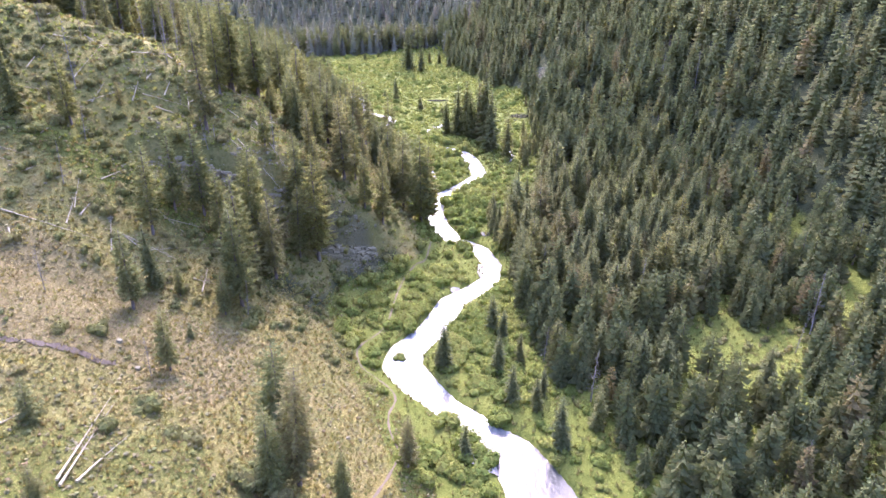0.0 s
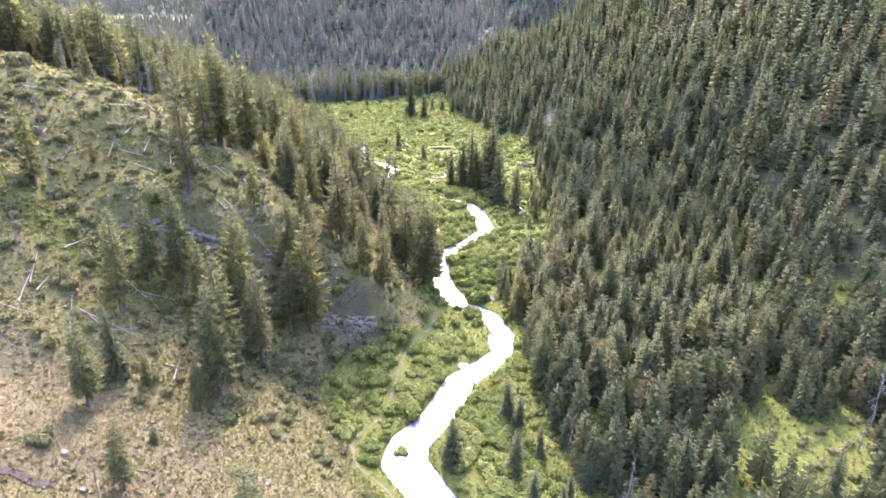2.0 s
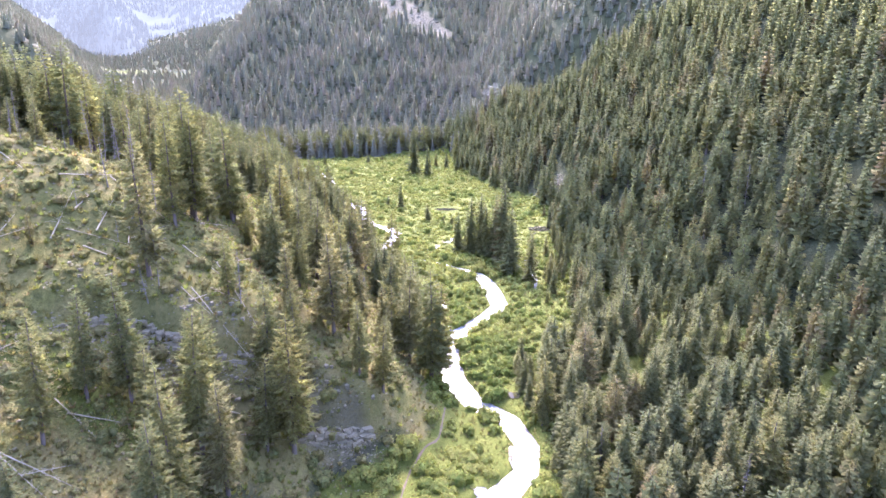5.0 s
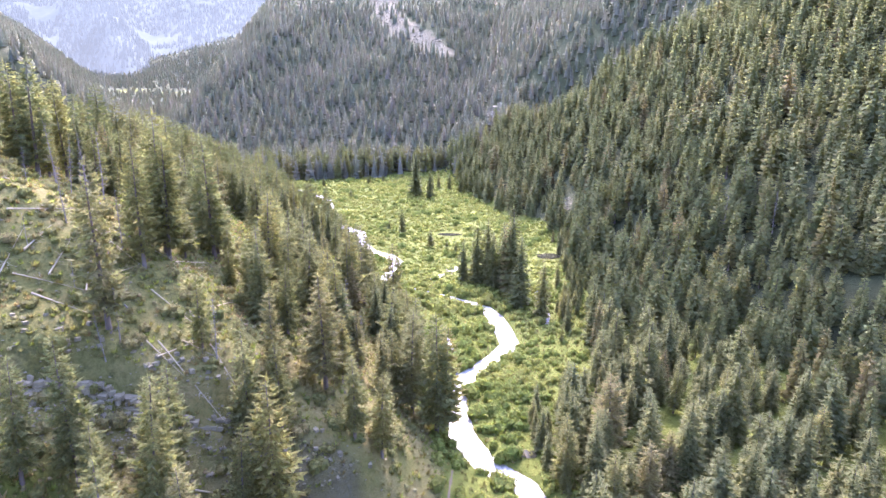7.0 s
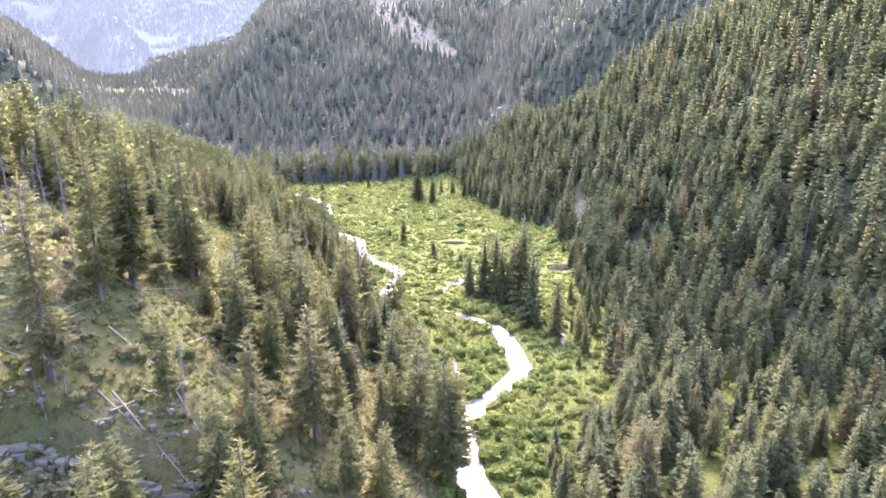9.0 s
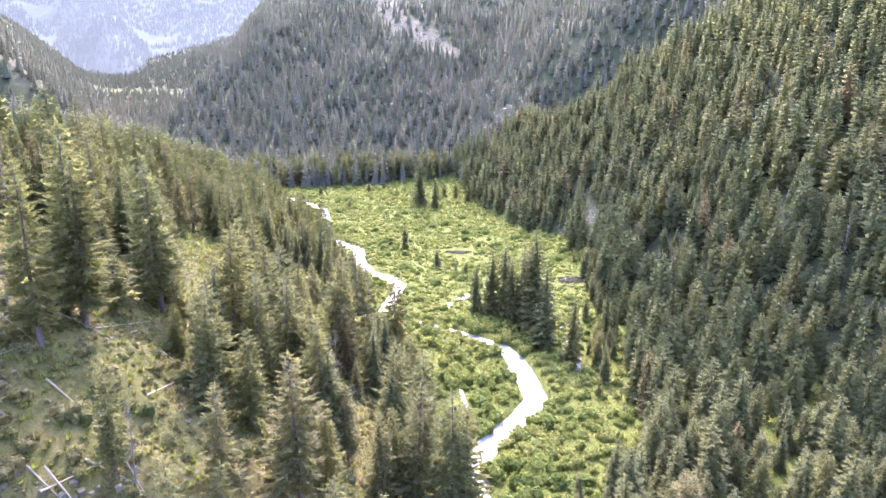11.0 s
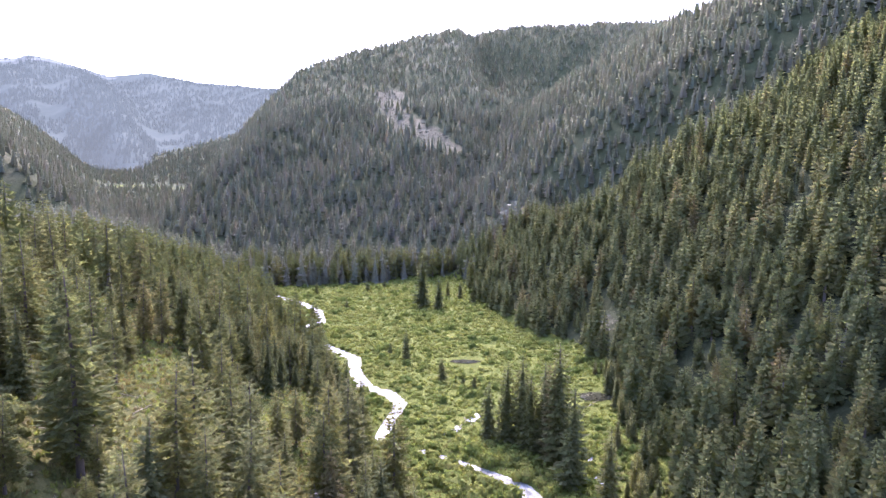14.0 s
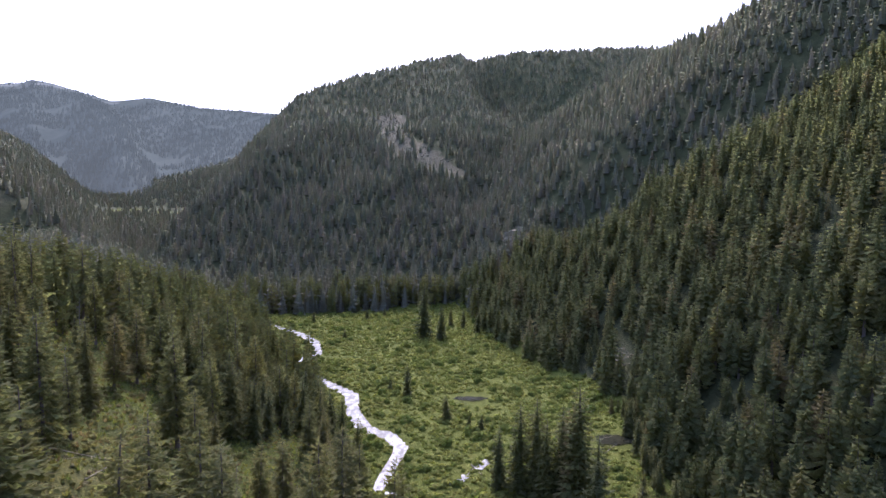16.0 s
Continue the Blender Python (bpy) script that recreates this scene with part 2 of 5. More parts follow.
def near_line(x, y, pts):
    """Distance to a line of points, and how far along it."""
    best, along, run = np.full(np.shape(x), 1e9), np.zeros(np.shape(x)), 0.0
    for (ax, ay), (bx, by) in zip(pts[:-1], pts[1:]):
        dx, dy = bx - ax, by - ay
        n2 = dx * dx + dy * dy
        t = np.clip(((x - ax) * dx + (y - ay) * dy) / n2, 0, 1)
        d = np.hypot(x - ax - t * dx, y - ay - t * dy)
        along = np.where(d < best, run + t * math.sqrt(n2), along)
        best = np.minimum(best, d)
        run += math.sqrt(n2)
    return best, along


def river_half(y):
    return np.interp(y, [55, 66, 72, 76, 82, 88, 94, 100, 113, 124, 130, 142, 154, 175, 192, 206, 214, 222, 226, 240, 246, 257, 270, 280, 292, 312, 322, 334, 346, 362, 385, 430], [5.0, 4.1, 3.1, 1.9, 2.2, 3.2, 3.2, 2.6, 2.6, 1.8, 1.9, 2.1, 2.3, 2.2, 2.2, 2.4, 2.1, 1.3, 0.8, 0.8, 1.4, 1.3, 1.8, 2.1, 1.9, 2.1, 1.1, 1.5, 3.0, 1.3, 2.0, 1.0])


def floor_height(x, y):
    return 0.018 * (np.minimum(y, 450) - 170) + 0.085 * np.maximum(y - 450, 0) + 0.05 * np.clip(x - 14, 0, 70) * smooth(330, 200, y)


def land(x, y):
    """Height of the ground."""
    x, y = np.asarray(x, float), np.asarray(y, float)
    f = floor_height(x, y)
    d = lerp_rows(y, LEFT_TOE) - x
    top = lerp_rows(y, LEFT_TOP)
    left = top * np.tanh(np.maximum(d, -40) * lerp_rows(y, LEFT_STEEP) / top) * smooth(640, 470, y) - 8 * smooth(470, 640, y)
    u = 0.815 * x + 0.579 * y - 555
    past = 0.25 * x + 0.968 * y - 413
    gully = 46 * smooth(0, 52, past) * smooth(165, 62, past) * smooth(34, 66, x)
    right = -gully + 0.8 * ((x - 45) * 0.96 + (y - 280) * 0.28) - 1.25 * soft_max(u, 0 * u, 40) - 0.085 * np.maximum(y - 450, 0)
    crest = np.interp(x, [-300, -161, -87, 48, 206, 500], [1000, 1075, 1160, 1290, 1252, 1250])
    mid = 0.42 * ((y - 470) + 0.1 * (x + 53)) - 0.085 * np.maximum(y - 450, 0) - 0.9 * soft_max(y - crest, 0 * y, 60) - 1.2 * soft_max(-215 - x, 0 * x, 40)
    mid = mid - 62 * smooth(-30, 50, u) * smooth(270, 120, u) * smooth(0, 55, x) - 30 * np.exp(-((x - 0.27 * y + 128) / 42) ** 2) * smooth(560, 640, y) * smooth(1060, 880, y)
    mid = mid + 7 * waves(x, 0.25 * y, 150, 71) * smooth(500, 620, y) * smooth(1080, 900, y)
    far_toe = -175 - 0.595 * (y - 455)
    far_left = 190 * np.tanh(0.78 * (far_toe - x) / 190) * smooth(400, 520, y) - 30 * smooth(520, 400, y)
    back = 0.5 * (-60 - y)
    head = 0.27 * soft_max(np.abs(x + 430 + 0.6 * (y - 920)) - 45, 0 * x, 40) * smooth(1060, 1250, y)
    for lx, ly, x0, x1, rise in ((LEDGE_X, LEDGE_Y, -58, -26, 3.0), (BLUFF_X, BLUFF_Y, -26, -12.5, 3.0)):
        behind = y - np.interp(x, lx, ly)
        left = left + rise * smooth(1.3, 2.3, behind) * smooth(13, 4, behind) * smooth(x0, x0 + 3, x) * smooth(x1, x1 - 3, x)
    h = soft_max(left, 0 * x, 3.0)
    h = soft_max(h, right, 6.0)
    h = soft_max(h, mid, 14.0)
    h = soft_max(h, far_left, 8.0)
    h = soft_max(h, back, 8.0)
    h = h + (soft_max(h, np.minimum(head, 95.0), 20.0) - h) * smooth(1060, 1160, y) * smooth(1540, 1440, y) * smooth(-250, -330, x)
    rough = smooth(1.5, 12, h)
    h = h + rough * (0.5 * waves(x, y, 18, 3) + 1.6 * waves(x, y, 70, 4)) + 0.12 * waves(x, y, 9, 5) + smooth(20, 90, h) * 5 * waves(x, y, 190, 6)
    r, _ = near_line(x, y, RIVER)
    r2, _ = near_line(x, y, RIVER_UP)
    r = np.minimum(r, r2)
    w = river_half(y)
    h = h * smooth(0, 6, r - w + 1)
    return f + h - 1.15 * smooth(w + 0.9, w - 0.9, r)


def height(x, y):
    return float(land(x, y))


# ---- mesh helpers ----
def mesh_from(name, verts, faces, materials, index=None, fields=None, smooth_faces=False, normals=None):
    """One mesh from arrays: faces all of one size; fields are named values at the points."""
    verts, faces = np.asarray(verts, np.float32), np.asarray(faces, np.int32)
    me = bpy.data.meshes.new(name)
    nf, k = faces.shape
    me.vertices.add(len(verts))
    me.vertices.foreach_set("co", verts.ravel())
    me.loops.add(nf * k)
    me.loops.foreach_set("vertex_index", faces.ravel())
    me.polygons.add(nf)
    me.polygons.foreach_set("loop_start", np.arange(0, nf * k, k, dtype=np.int32))
    if index is not None:
        me.polygons.foreach_set("material_index", np.asarray(index, np.int32))
    me.polygons.foreach_set("use_smooth", np.full(nf, smooth_faces))
    for key, values in (fields or {}).items():
        me.attributes.new(key, "FLOAT", "POINT").data.foreach_set("value", np.asarray(values, np.float32))
    for mat in materials:
        me.materials.append(mat)
    me.update()
    me.validate()
    if normals is not None:
        me.attributes.new("custom_normal", "FLOAT_VECTOR", "POINT").data.foreach_set("vector", np.asarray(normals, np.float32).ravel())
    return me


def part(name, me, parent, label=""):
    ob = new(name, me)
    ob.parent = parent
    return tagged(ob, label)


def from_bm(name, bm, mat):
    me = bpy.data.meshes.new(name)
    bm.to_mesh(me)
    bm.free()
    me.materials.append(mat)
    return me


# ---- ground, stream, trail ----
def lines_of(stops):
    """Grid lines: (from, to, step) stretches, end to end."""
    out = []
    for a, b, s in stops:
        out.extend(np.linspace(a, b, max(2, int(round((b - a) / s)) + 1))[:-1])
    return np.array(out + [stops[-1][1]])


gx = lines_of([(-2600, -900, 110), (-900, -260, 20), (-260, -110, 6), (-110, -66, 3), (-66, -42, 1.5), (-42, 22, 0.9), (22, 60, 2), (60, 120, 4), (120, 320, 8), (320, 900, 25), (900, 2600, 110)])
gy = lines_of([(-700, -100, 60), (-100, 40, 10), (40, 58, 2), (58, 235, 0.95), (235, 240, 2.5), (240, 480, 2.5), (480, 760, 8), (760, 1500, 18), (1500, 2600, 60)])
GX, GY = np.meshgrid(gx, gy)
GZ = land(GX, GY)
TRAIL = [(-9.4, 56), (-8.1, 59.1), (-6.8, 64.2), (-6.0, 68.9), (-7.5, 73.4), (-8.0, 77.2), (-7.3, 81.7), (-8.4, 84.7), (-11.4, 87.8), (-13.3, 89.2), (-14.7, 94.1), (-13.9, 98.1), (-12.2, 100.6), (-10.4, 105.0), (-9.6, 113.5), (-8.5, 121.5), (-6.6, 127.4), (-4.0, 131.2), (-3.2, 136.8), (-2.8, 141.2)]
CUT = [(-53.5, 63.2), (-51.1, 64.1), (-49.6, 64.4), (-48.5, 64.9), (-46.9, 64.8), (-45.6, 65.1), (-44.2, 65.0), (-42.7, 65.4), (-41.0, 65.4), (-39.5, 65.9)]


SLIDE = [(-78, 860), (-66, 775), (-40, 715), (-12, 680)]


def cover_masks(x, y):
    """Where meadow, dry slope, bare earth and scree lie."""
    toe = lerp_rows(y, LEFT_TOE)
    rise = land(x, y) - floor_height(x, y)
    green = smooth(4.0, 1.2, rise) * smooth(480, 455, y) + (0.56 - 0.04 * smooth(140, 165, y)) * smooth(82, 96, y) * smooth(-4, -14, x - toe) * smooth(420, 300, y)
    clearing = smooth(12, 7, np.hypot((x - 50) * 0.7, y - 93))
    green = green * (1 - 0.75 * smooth(0.5, -2.0, x - toe) * smooth(124, 131, y) * smooth(162, 150, y) * smooth(-30, -18, x))
    green = np.maximum(green, clearing)
    up = 0.7 * smooth(26, 10, np.abs(y - 1010 + 40 * waves(x, y, 90, 61))) * smooth(14, 6, rise)
    green = np.maximum(green, up)
    left = smooth(-1.5, -6, x - toe)
    green = np.maximum(green, 0.72 * left * smooth(63, 52, y))
    dry = 0.25 * clearing + left * smooth(107, 95, y) * 0.9 * (1 - 0.55 * smooth(63, 52, y)) + smooth(0.5, -2.5, x - toe) * 0.85 * smooth(124, 131, y) * smooth(162, 150, y) * smooth(-40, -20, x)
    dry = np.maximum(dry, left * (0.53 + 0.15 * smooth(26, 12, np.abs(x - toe))) * smooth(100, 112, y) * smooth(240, 165, y))
    bare = 0.85 * smooth(17, 9, np.hypot((x + 57) * 0.6, y - 74)) + 0.8 * smooth(10, 4, np.hypot(x + 32, (y - 72) * 0.6))
    scree = 0.5 * smooth(7, 3, np.hypot((x - 45) * 1.0, (y - 318) * 0.8)) + smooth(20, 11, near_line(x, y, SLIDE)[0] + 6 * waves(x, y, 30, 51)) + 0.5 * smooth(8, 3, np.hypot((x + 20) * 0.7, y - 122.5)) + 0.35 * smooth(6, 2, np.abs(y - 118)) * smooth(-56, -48, x) * smooth(-26, -32, x)
    scree = scree + smooth(12, 7, np.hypot(x - 30, (y - 497) * 0.6))
    return {"green": green, "dry": dry, "bare": bare, "scree": scree + 0.55 * smooth(0.0, 0.5, waves(x, y, 60, 63)) * smooth(30, 60, rise) * (y > 480) * (x < -250)}


rows_n, cols_n = GX.shape
idx = np.arange(rows_n * cols_n).reshape(rows_n, cols_n)
quads = np.stack([idx[:-1, :-1], idx[:-1, 1:], idx[1:, 1:], idx[1:, :-1]], -1).reshape(-1, 4)
masks = {k: v.ravel() for k, v in cover_masks(GX, GY).items()}
ground = new("ground", mesh_from("ground", np.stack([GX, GY, GZ], -1).reshape(-1, 3), quads, [GROUND], fields=masks, smooth_faces=True))
tagged(ground, "valley floor of green meadow between dry grass and wooded slopes", "ground", kind="structure")


def fine_line(pts, step):
    """Points along a smooth curve through pts."""
    p = [Vector((*q, 0)) for q in pts]
    p = [2 * p[0] - p[1]] + p + [2 * p[-1] - p[-2]]
    out = []
    for a, b, c, d in zip(p, p[1:], p[2:], p[3:]):
        k = max(2, int((c - b).length / step))
        for i in range(k):
            t = i / k
            out.append(0.5 * (2 * b + (c - a) * t + (2 * a - 5 * b + 4 * c - d) * t * t + (3 * b - a - 3 * c + d) * t ** 3))
    return out + [p[-2]]


def ribbon(name, pts, half, lift, mat, step=1.0, level=None):
    c = fine_line(pts, step)
    verts, across = [], 5
    for i, q in enumerate(c):
        way = (c[min(i + 1, len(c) - 1)] - c[max(i - 1, 0)]).normalized()
        side, w = Vector((way.y, -way.x, 0)), half(q.y)
        for k in range(across):
            v = q + side * w * (2 * k / (across - 1) - 1)
            z = float(level(q.x, q.y)) if level else height(v.x, v.y) + lift
            verts.append((v.x, v.y, z))
    faces = [(i * across + k, i * across + k + 1, (i + 1) * across + k + 1, (i + 1) * across + k) for i in range(len(c) - 1) for k in range(across - 1)]
    calm = smooth(80, 71, np.array([v[1] for v in verts]))
    return new(name, mesh_from(name, verts, faces, [mat], fields={"calm": calm}, smooth_faces=True))


def water_level(x, y):
    return floor_height(0, y) - 0.5


stream = ribbon("stream", RIVER + RIVER_UP[1:], lambda y: float(river_half(y)) + 0.9, 0, WATER, 1.0, water_level)
tagged(stream, "shallow bright mountain stream winding through the meadow", "stream", kind="structure")
trail = ribbon("trail", TRAIL, lambda y: 0.14 + 0.05 * math.sin(y * 1.7), 0.05, DIRT, 0.8)
tagged(trail, "narrow bare dirt footpath along the foot of the slope", "trail", kind="structure")
# flat strip of bare earth; the step's shadow is in its dark colour
cut = ribbon("gully", CUT, lambda y: 0.42 + 0.12 * math.sin(y * 23), 0.14, SHADED_SOIL, 0.5)
tagged(cut, "thin bare earth gully crossing the sage slope, its shaded step coloured dark", "gully", kind="structure")


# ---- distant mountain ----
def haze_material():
    """Far mountainside, with the haze of miles of bright air added as emission."""
    m, n, l, p = material("distant_mountainside_haze_glow")
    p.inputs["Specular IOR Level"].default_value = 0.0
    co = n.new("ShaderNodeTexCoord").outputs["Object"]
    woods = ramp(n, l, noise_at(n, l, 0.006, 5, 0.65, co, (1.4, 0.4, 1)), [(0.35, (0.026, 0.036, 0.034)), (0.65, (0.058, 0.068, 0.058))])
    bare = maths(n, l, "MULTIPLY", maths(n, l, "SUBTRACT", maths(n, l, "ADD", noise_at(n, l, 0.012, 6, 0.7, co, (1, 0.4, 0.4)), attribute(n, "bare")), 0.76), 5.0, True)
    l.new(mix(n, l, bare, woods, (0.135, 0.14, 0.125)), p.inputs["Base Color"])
    # pale blue-green glow over the whole slope, standing in for haze
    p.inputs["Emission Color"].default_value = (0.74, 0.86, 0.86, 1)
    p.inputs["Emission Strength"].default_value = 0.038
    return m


DISTANT_HAZE = haze_material()
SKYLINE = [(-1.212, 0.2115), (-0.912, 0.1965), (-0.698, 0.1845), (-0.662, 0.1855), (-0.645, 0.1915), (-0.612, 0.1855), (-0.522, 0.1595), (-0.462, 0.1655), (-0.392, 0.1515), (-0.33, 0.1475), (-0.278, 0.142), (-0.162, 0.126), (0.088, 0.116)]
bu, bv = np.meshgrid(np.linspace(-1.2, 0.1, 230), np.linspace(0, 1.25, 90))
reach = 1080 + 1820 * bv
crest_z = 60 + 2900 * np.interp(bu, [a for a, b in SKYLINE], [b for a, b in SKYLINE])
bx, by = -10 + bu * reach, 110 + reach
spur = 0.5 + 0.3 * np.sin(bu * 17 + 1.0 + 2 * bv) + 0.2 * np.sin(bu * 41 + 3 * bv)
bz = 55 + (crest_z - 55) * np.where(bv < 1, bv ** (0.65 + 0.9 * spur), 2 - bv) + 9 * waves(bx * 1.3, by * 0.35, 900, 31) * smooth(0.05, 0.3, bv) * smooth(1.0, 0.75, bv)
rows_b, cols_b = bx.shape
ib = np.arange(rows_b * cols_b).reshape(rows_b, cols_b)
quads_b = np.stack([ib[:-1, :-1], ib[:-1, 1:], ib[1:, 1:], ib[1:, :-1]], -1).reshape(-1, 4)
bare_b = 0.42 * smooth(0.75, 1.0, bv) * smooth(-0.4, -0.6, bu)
backdrop = new("backdrop", mesh_from("backdrop", np.stack([bx, by, bz], -1).reshape(-1, 3), quads_b, [DISTANT_HAZE], fields={"bare": bare_b.ravel()}, smooth_faces=True))
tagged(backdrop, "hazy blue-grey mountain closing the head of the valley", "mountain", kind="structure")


# ---- plants ----
def tri_mesh(tris):
    """Loose triangles, three points each."""
    v = np.array(tris, float).reshape(-1, 3)
    return v, np.arange(len(v)).reshape(-1, 3)


def outward(v, f, own=0.5, lift=0.9):
    """A crown's soft normals: away from the stem and upward, with some of each spray's own."""
    a, b, c = v[f[:, 0]], v[f[:, 1]], v[f[:, 2]]
    g = np.cross(b - a, c - a)
    g = g / np.maximum(np.linalg.norm(g, axis=1, keepdims=True), 1e-12)
    rad = v * np.array([1.0, 1.0, 0.0])
    rad = rad / np.maximum(np.linalg.norm(rad, axis=1, keepdims=True), 0.02)
    n = rad + np.array([0.0, 0.0, lift])
    for k in range(3):
        n[f[:, k]] += own * g
    return n / np.maximum(np.linalg.norm(n, axis=1, keepdims=True), 1e-9)


def face_out(v, f):
    """Turn every triangle to face outward and up."""
    a, b, c = v[f[:, 0]], v[f[:, 1]], v[f[:, 2]]
    mid = (a + b + c) / 3 * np.array([1.0, 1.0, 0.0])
    mid = mid / np.maximum(np.linalg.norm(mid, axis=1, keepdims=True), 0.02) + np.array([0.0, 0.0, 0.7])
    back = np.sum(np.cross(b - a, c - a) * mid, axis=1) < 0
    f = f.copy()
    f[back] = f[back][:, ::-1]
    return v, f


def crown_shape(seed, boughs, twigs, radius=0.15, base=0.06, airy=0.0, power=0.65, droop=1.0, wide=0.3, lift=0.16):
    """A conifer's boughs on a tree one metre high, wound up the stem: each a drooping axis with pairs of swept twigs, or a folded blade where twigs is 0."""
    r = random.Random(seed)
    tris = []
    lean = r.uniform(-0.02, 0.02)
    lobes = [(r.random() * 6.28, r.uniform(0.0, 0.16)) for _ in range(3)]
    for i in range(boughs):
        f = (i + 0.5) / boughs
        z = 0.985 - (0.985 - base) * f ** 0.8
        if r.random() < airy * (0.35 + 0.65 * f):
            continue
        a = i * 2.39996 + r.uniform(-0.5, 0.5)
        body = ((1 - z) / (1 - base)) ** power * min(1.0, 0.62 + (z - base) / 0.22)
        swell = 1 + sum(k * math.cos(a - b + 5 * z) for b, k in lobes)
        ln = radius * body * swell * r.uniform(0.78, 1.16) + 0.012
        if r.random() < 0.07:
            ln *= 1.22
        drop = droop * r.uniform(0.2, 0.55) * (0.35 + 0.65 * f)
        ca, sa, zz = math.cos(a), math.sin(a), z + r.uniform(-0.012, 0.012)

        def at(t, w=0.0, dz=0.0):
            return (ca * ln * t - sa * w * ln + lean * zz, sa * ln * t + ca * w * ln, zz - drop * ln * t ** 1.3 + lift * ln * t * t + dz * ln)

        if twigs:
            for k in range(twigs):
                t = 0.12 + 0.72 * k / twigs
                w = wide * (1.0 - 0.55 * t) * r.uniform(0.75, 1.25)
                for sgn in (1, -1):
                    tris.append((at(t, 0.02 * sgn), at(t + 0.72 / twigs, 0.0), at(t + 0.24, sgn * w, -0.12 * r.random())))
            tris.append((at(0.78, 0.07), at(0.78, -0.07), at(1.05, 0, 0.03)))
            tris.append((at(0.2), at(0.85), at(0.55, r.uniform(-0.1, 0.1), -0.2)))
        else:
            w = wide * r.uniform(0.85, 1.2)
            tris.append((at(0.05), at(1.0), at(0.62, w, -0.32)))
            tris.append((at(0.05), at(1.0), at(0.62, -w, -0.32)))
    tip = 0.006
    tris.append(((tip, 0, 0.95), (-tip, tip, 0.95), (lean, 0, 1.01)))
    tris.append(((0, tip, 0.95), (tip, -tip, 0.95), (lean, 0, 1.01)))
    return face_out(*tri_mesh(tris))


def core_shape(radius, base, power=0.7, sides=6, rings=2):
    """The dense twiggy heart of a crown: a bellied cone."""
    heights = [base + (0.93 - base) * k / rings for k in range(rings)]
    loops = [[(radius * ((1 - z) / (1 - base)) ** power * math.cos(k * 6.283 / sides + i * 0.5), radius * ((1 - z) / (1 - base)) ** power * math.sin(k * 6.283 / sides + i * 0.5), z) for k in range(sides)] for i, z in enumerate(heights)]
    tris = []
    for i, lo in enumerate(loops):
        up = loops[i + 1] if i + 1 < rings else [(0, 0, 0.95)] * sides
        for k in range(sides):
            tris.append((lo[k], lo[(k + 1) % sides], up[k]))
            if i + 1 < rings:
                tris.append((lo[(k + 1) % sides], up[(k + 1) % sides], up[k]))
    return face_out(*tri_mesh(tris))


def both(a, b):
    return np.concatenate([a[0], b[0]]), np.concatenate([a[1], b[1] + len(a[0])])


def trunk_shape(sides, rings, radius=0.013, top=0.95, seed=0, bend=0.008):
    r = random.Random(seed)
    verts, faces = [], []
    for i in range(rings + 1):
        f = i / rings
        w = radius * (1 - 0.88 * f) * (1.35 if i == 0 else 1)
        ox, oy = bend * math.sin(f * 4 + seed), bend * math.cos(f * 3 + seed)
        for s in range(sides):
            a = 6.283 * s / sides
            verts.append((w * math.cos(a) + ox * f, w * math.sin(a) + oy * f, f * top - (0.03 if i == 0 else 0)))
    for i in range(rings):
        for s in range(sides):
            a, b = i * sides + s, i * sides + (s + 1) % sides
            faces += [(a, b, b + sides), (a, b + sides, a + sides)]
    return np.array(verts), np.array(faces)


def limbs_shape(seed, count, length, low=0.15):
    """Bare dead branches: thin three-sided spikes."""
    r = random.Random(seed)
    tris = []
    for i in range(count):
        z = r.uniform(low, 0.94)
        a, ln, up = r.random() * 6.28, length * r.uniform(0.4, 1.2) * (1.15 - z), r.uniform(-0.5, 0.35)
        w = 0.0038
        d = Vector((math.cos(a), math.sin(a), up))
        s = Vector((-math.sin(a), math.cos(a), 0)) * w
        o, tip = Vector((0, 0, z)), Vector((0, 0, z)) + d * ln
        k = o + d * ln * 0.55 + Vector((0, 0, -0.1 * ln))
        for p, q in ((o, k), (k, tip)):
            tris.append((p + s, p - s, q + Vector((0, 0, w))))
            tris.append((p + Vector((0, 0, w * 1.3)), p - Vector((0, 0, w)), q))
        for m in range(2):
            b = o + d * ln * r.uniform(0.4, 0.8)
            e = b + Vector((math.cos(a + r.uniform(-1, 1)), math.sin(a + r.uniform(-1, 1)), r.uniform(-0.3, 0.3))) * ln * 0.4
            tris.append((b + s * 0.6, b - s * 0.6, e))
    return tri_mesh(tris)


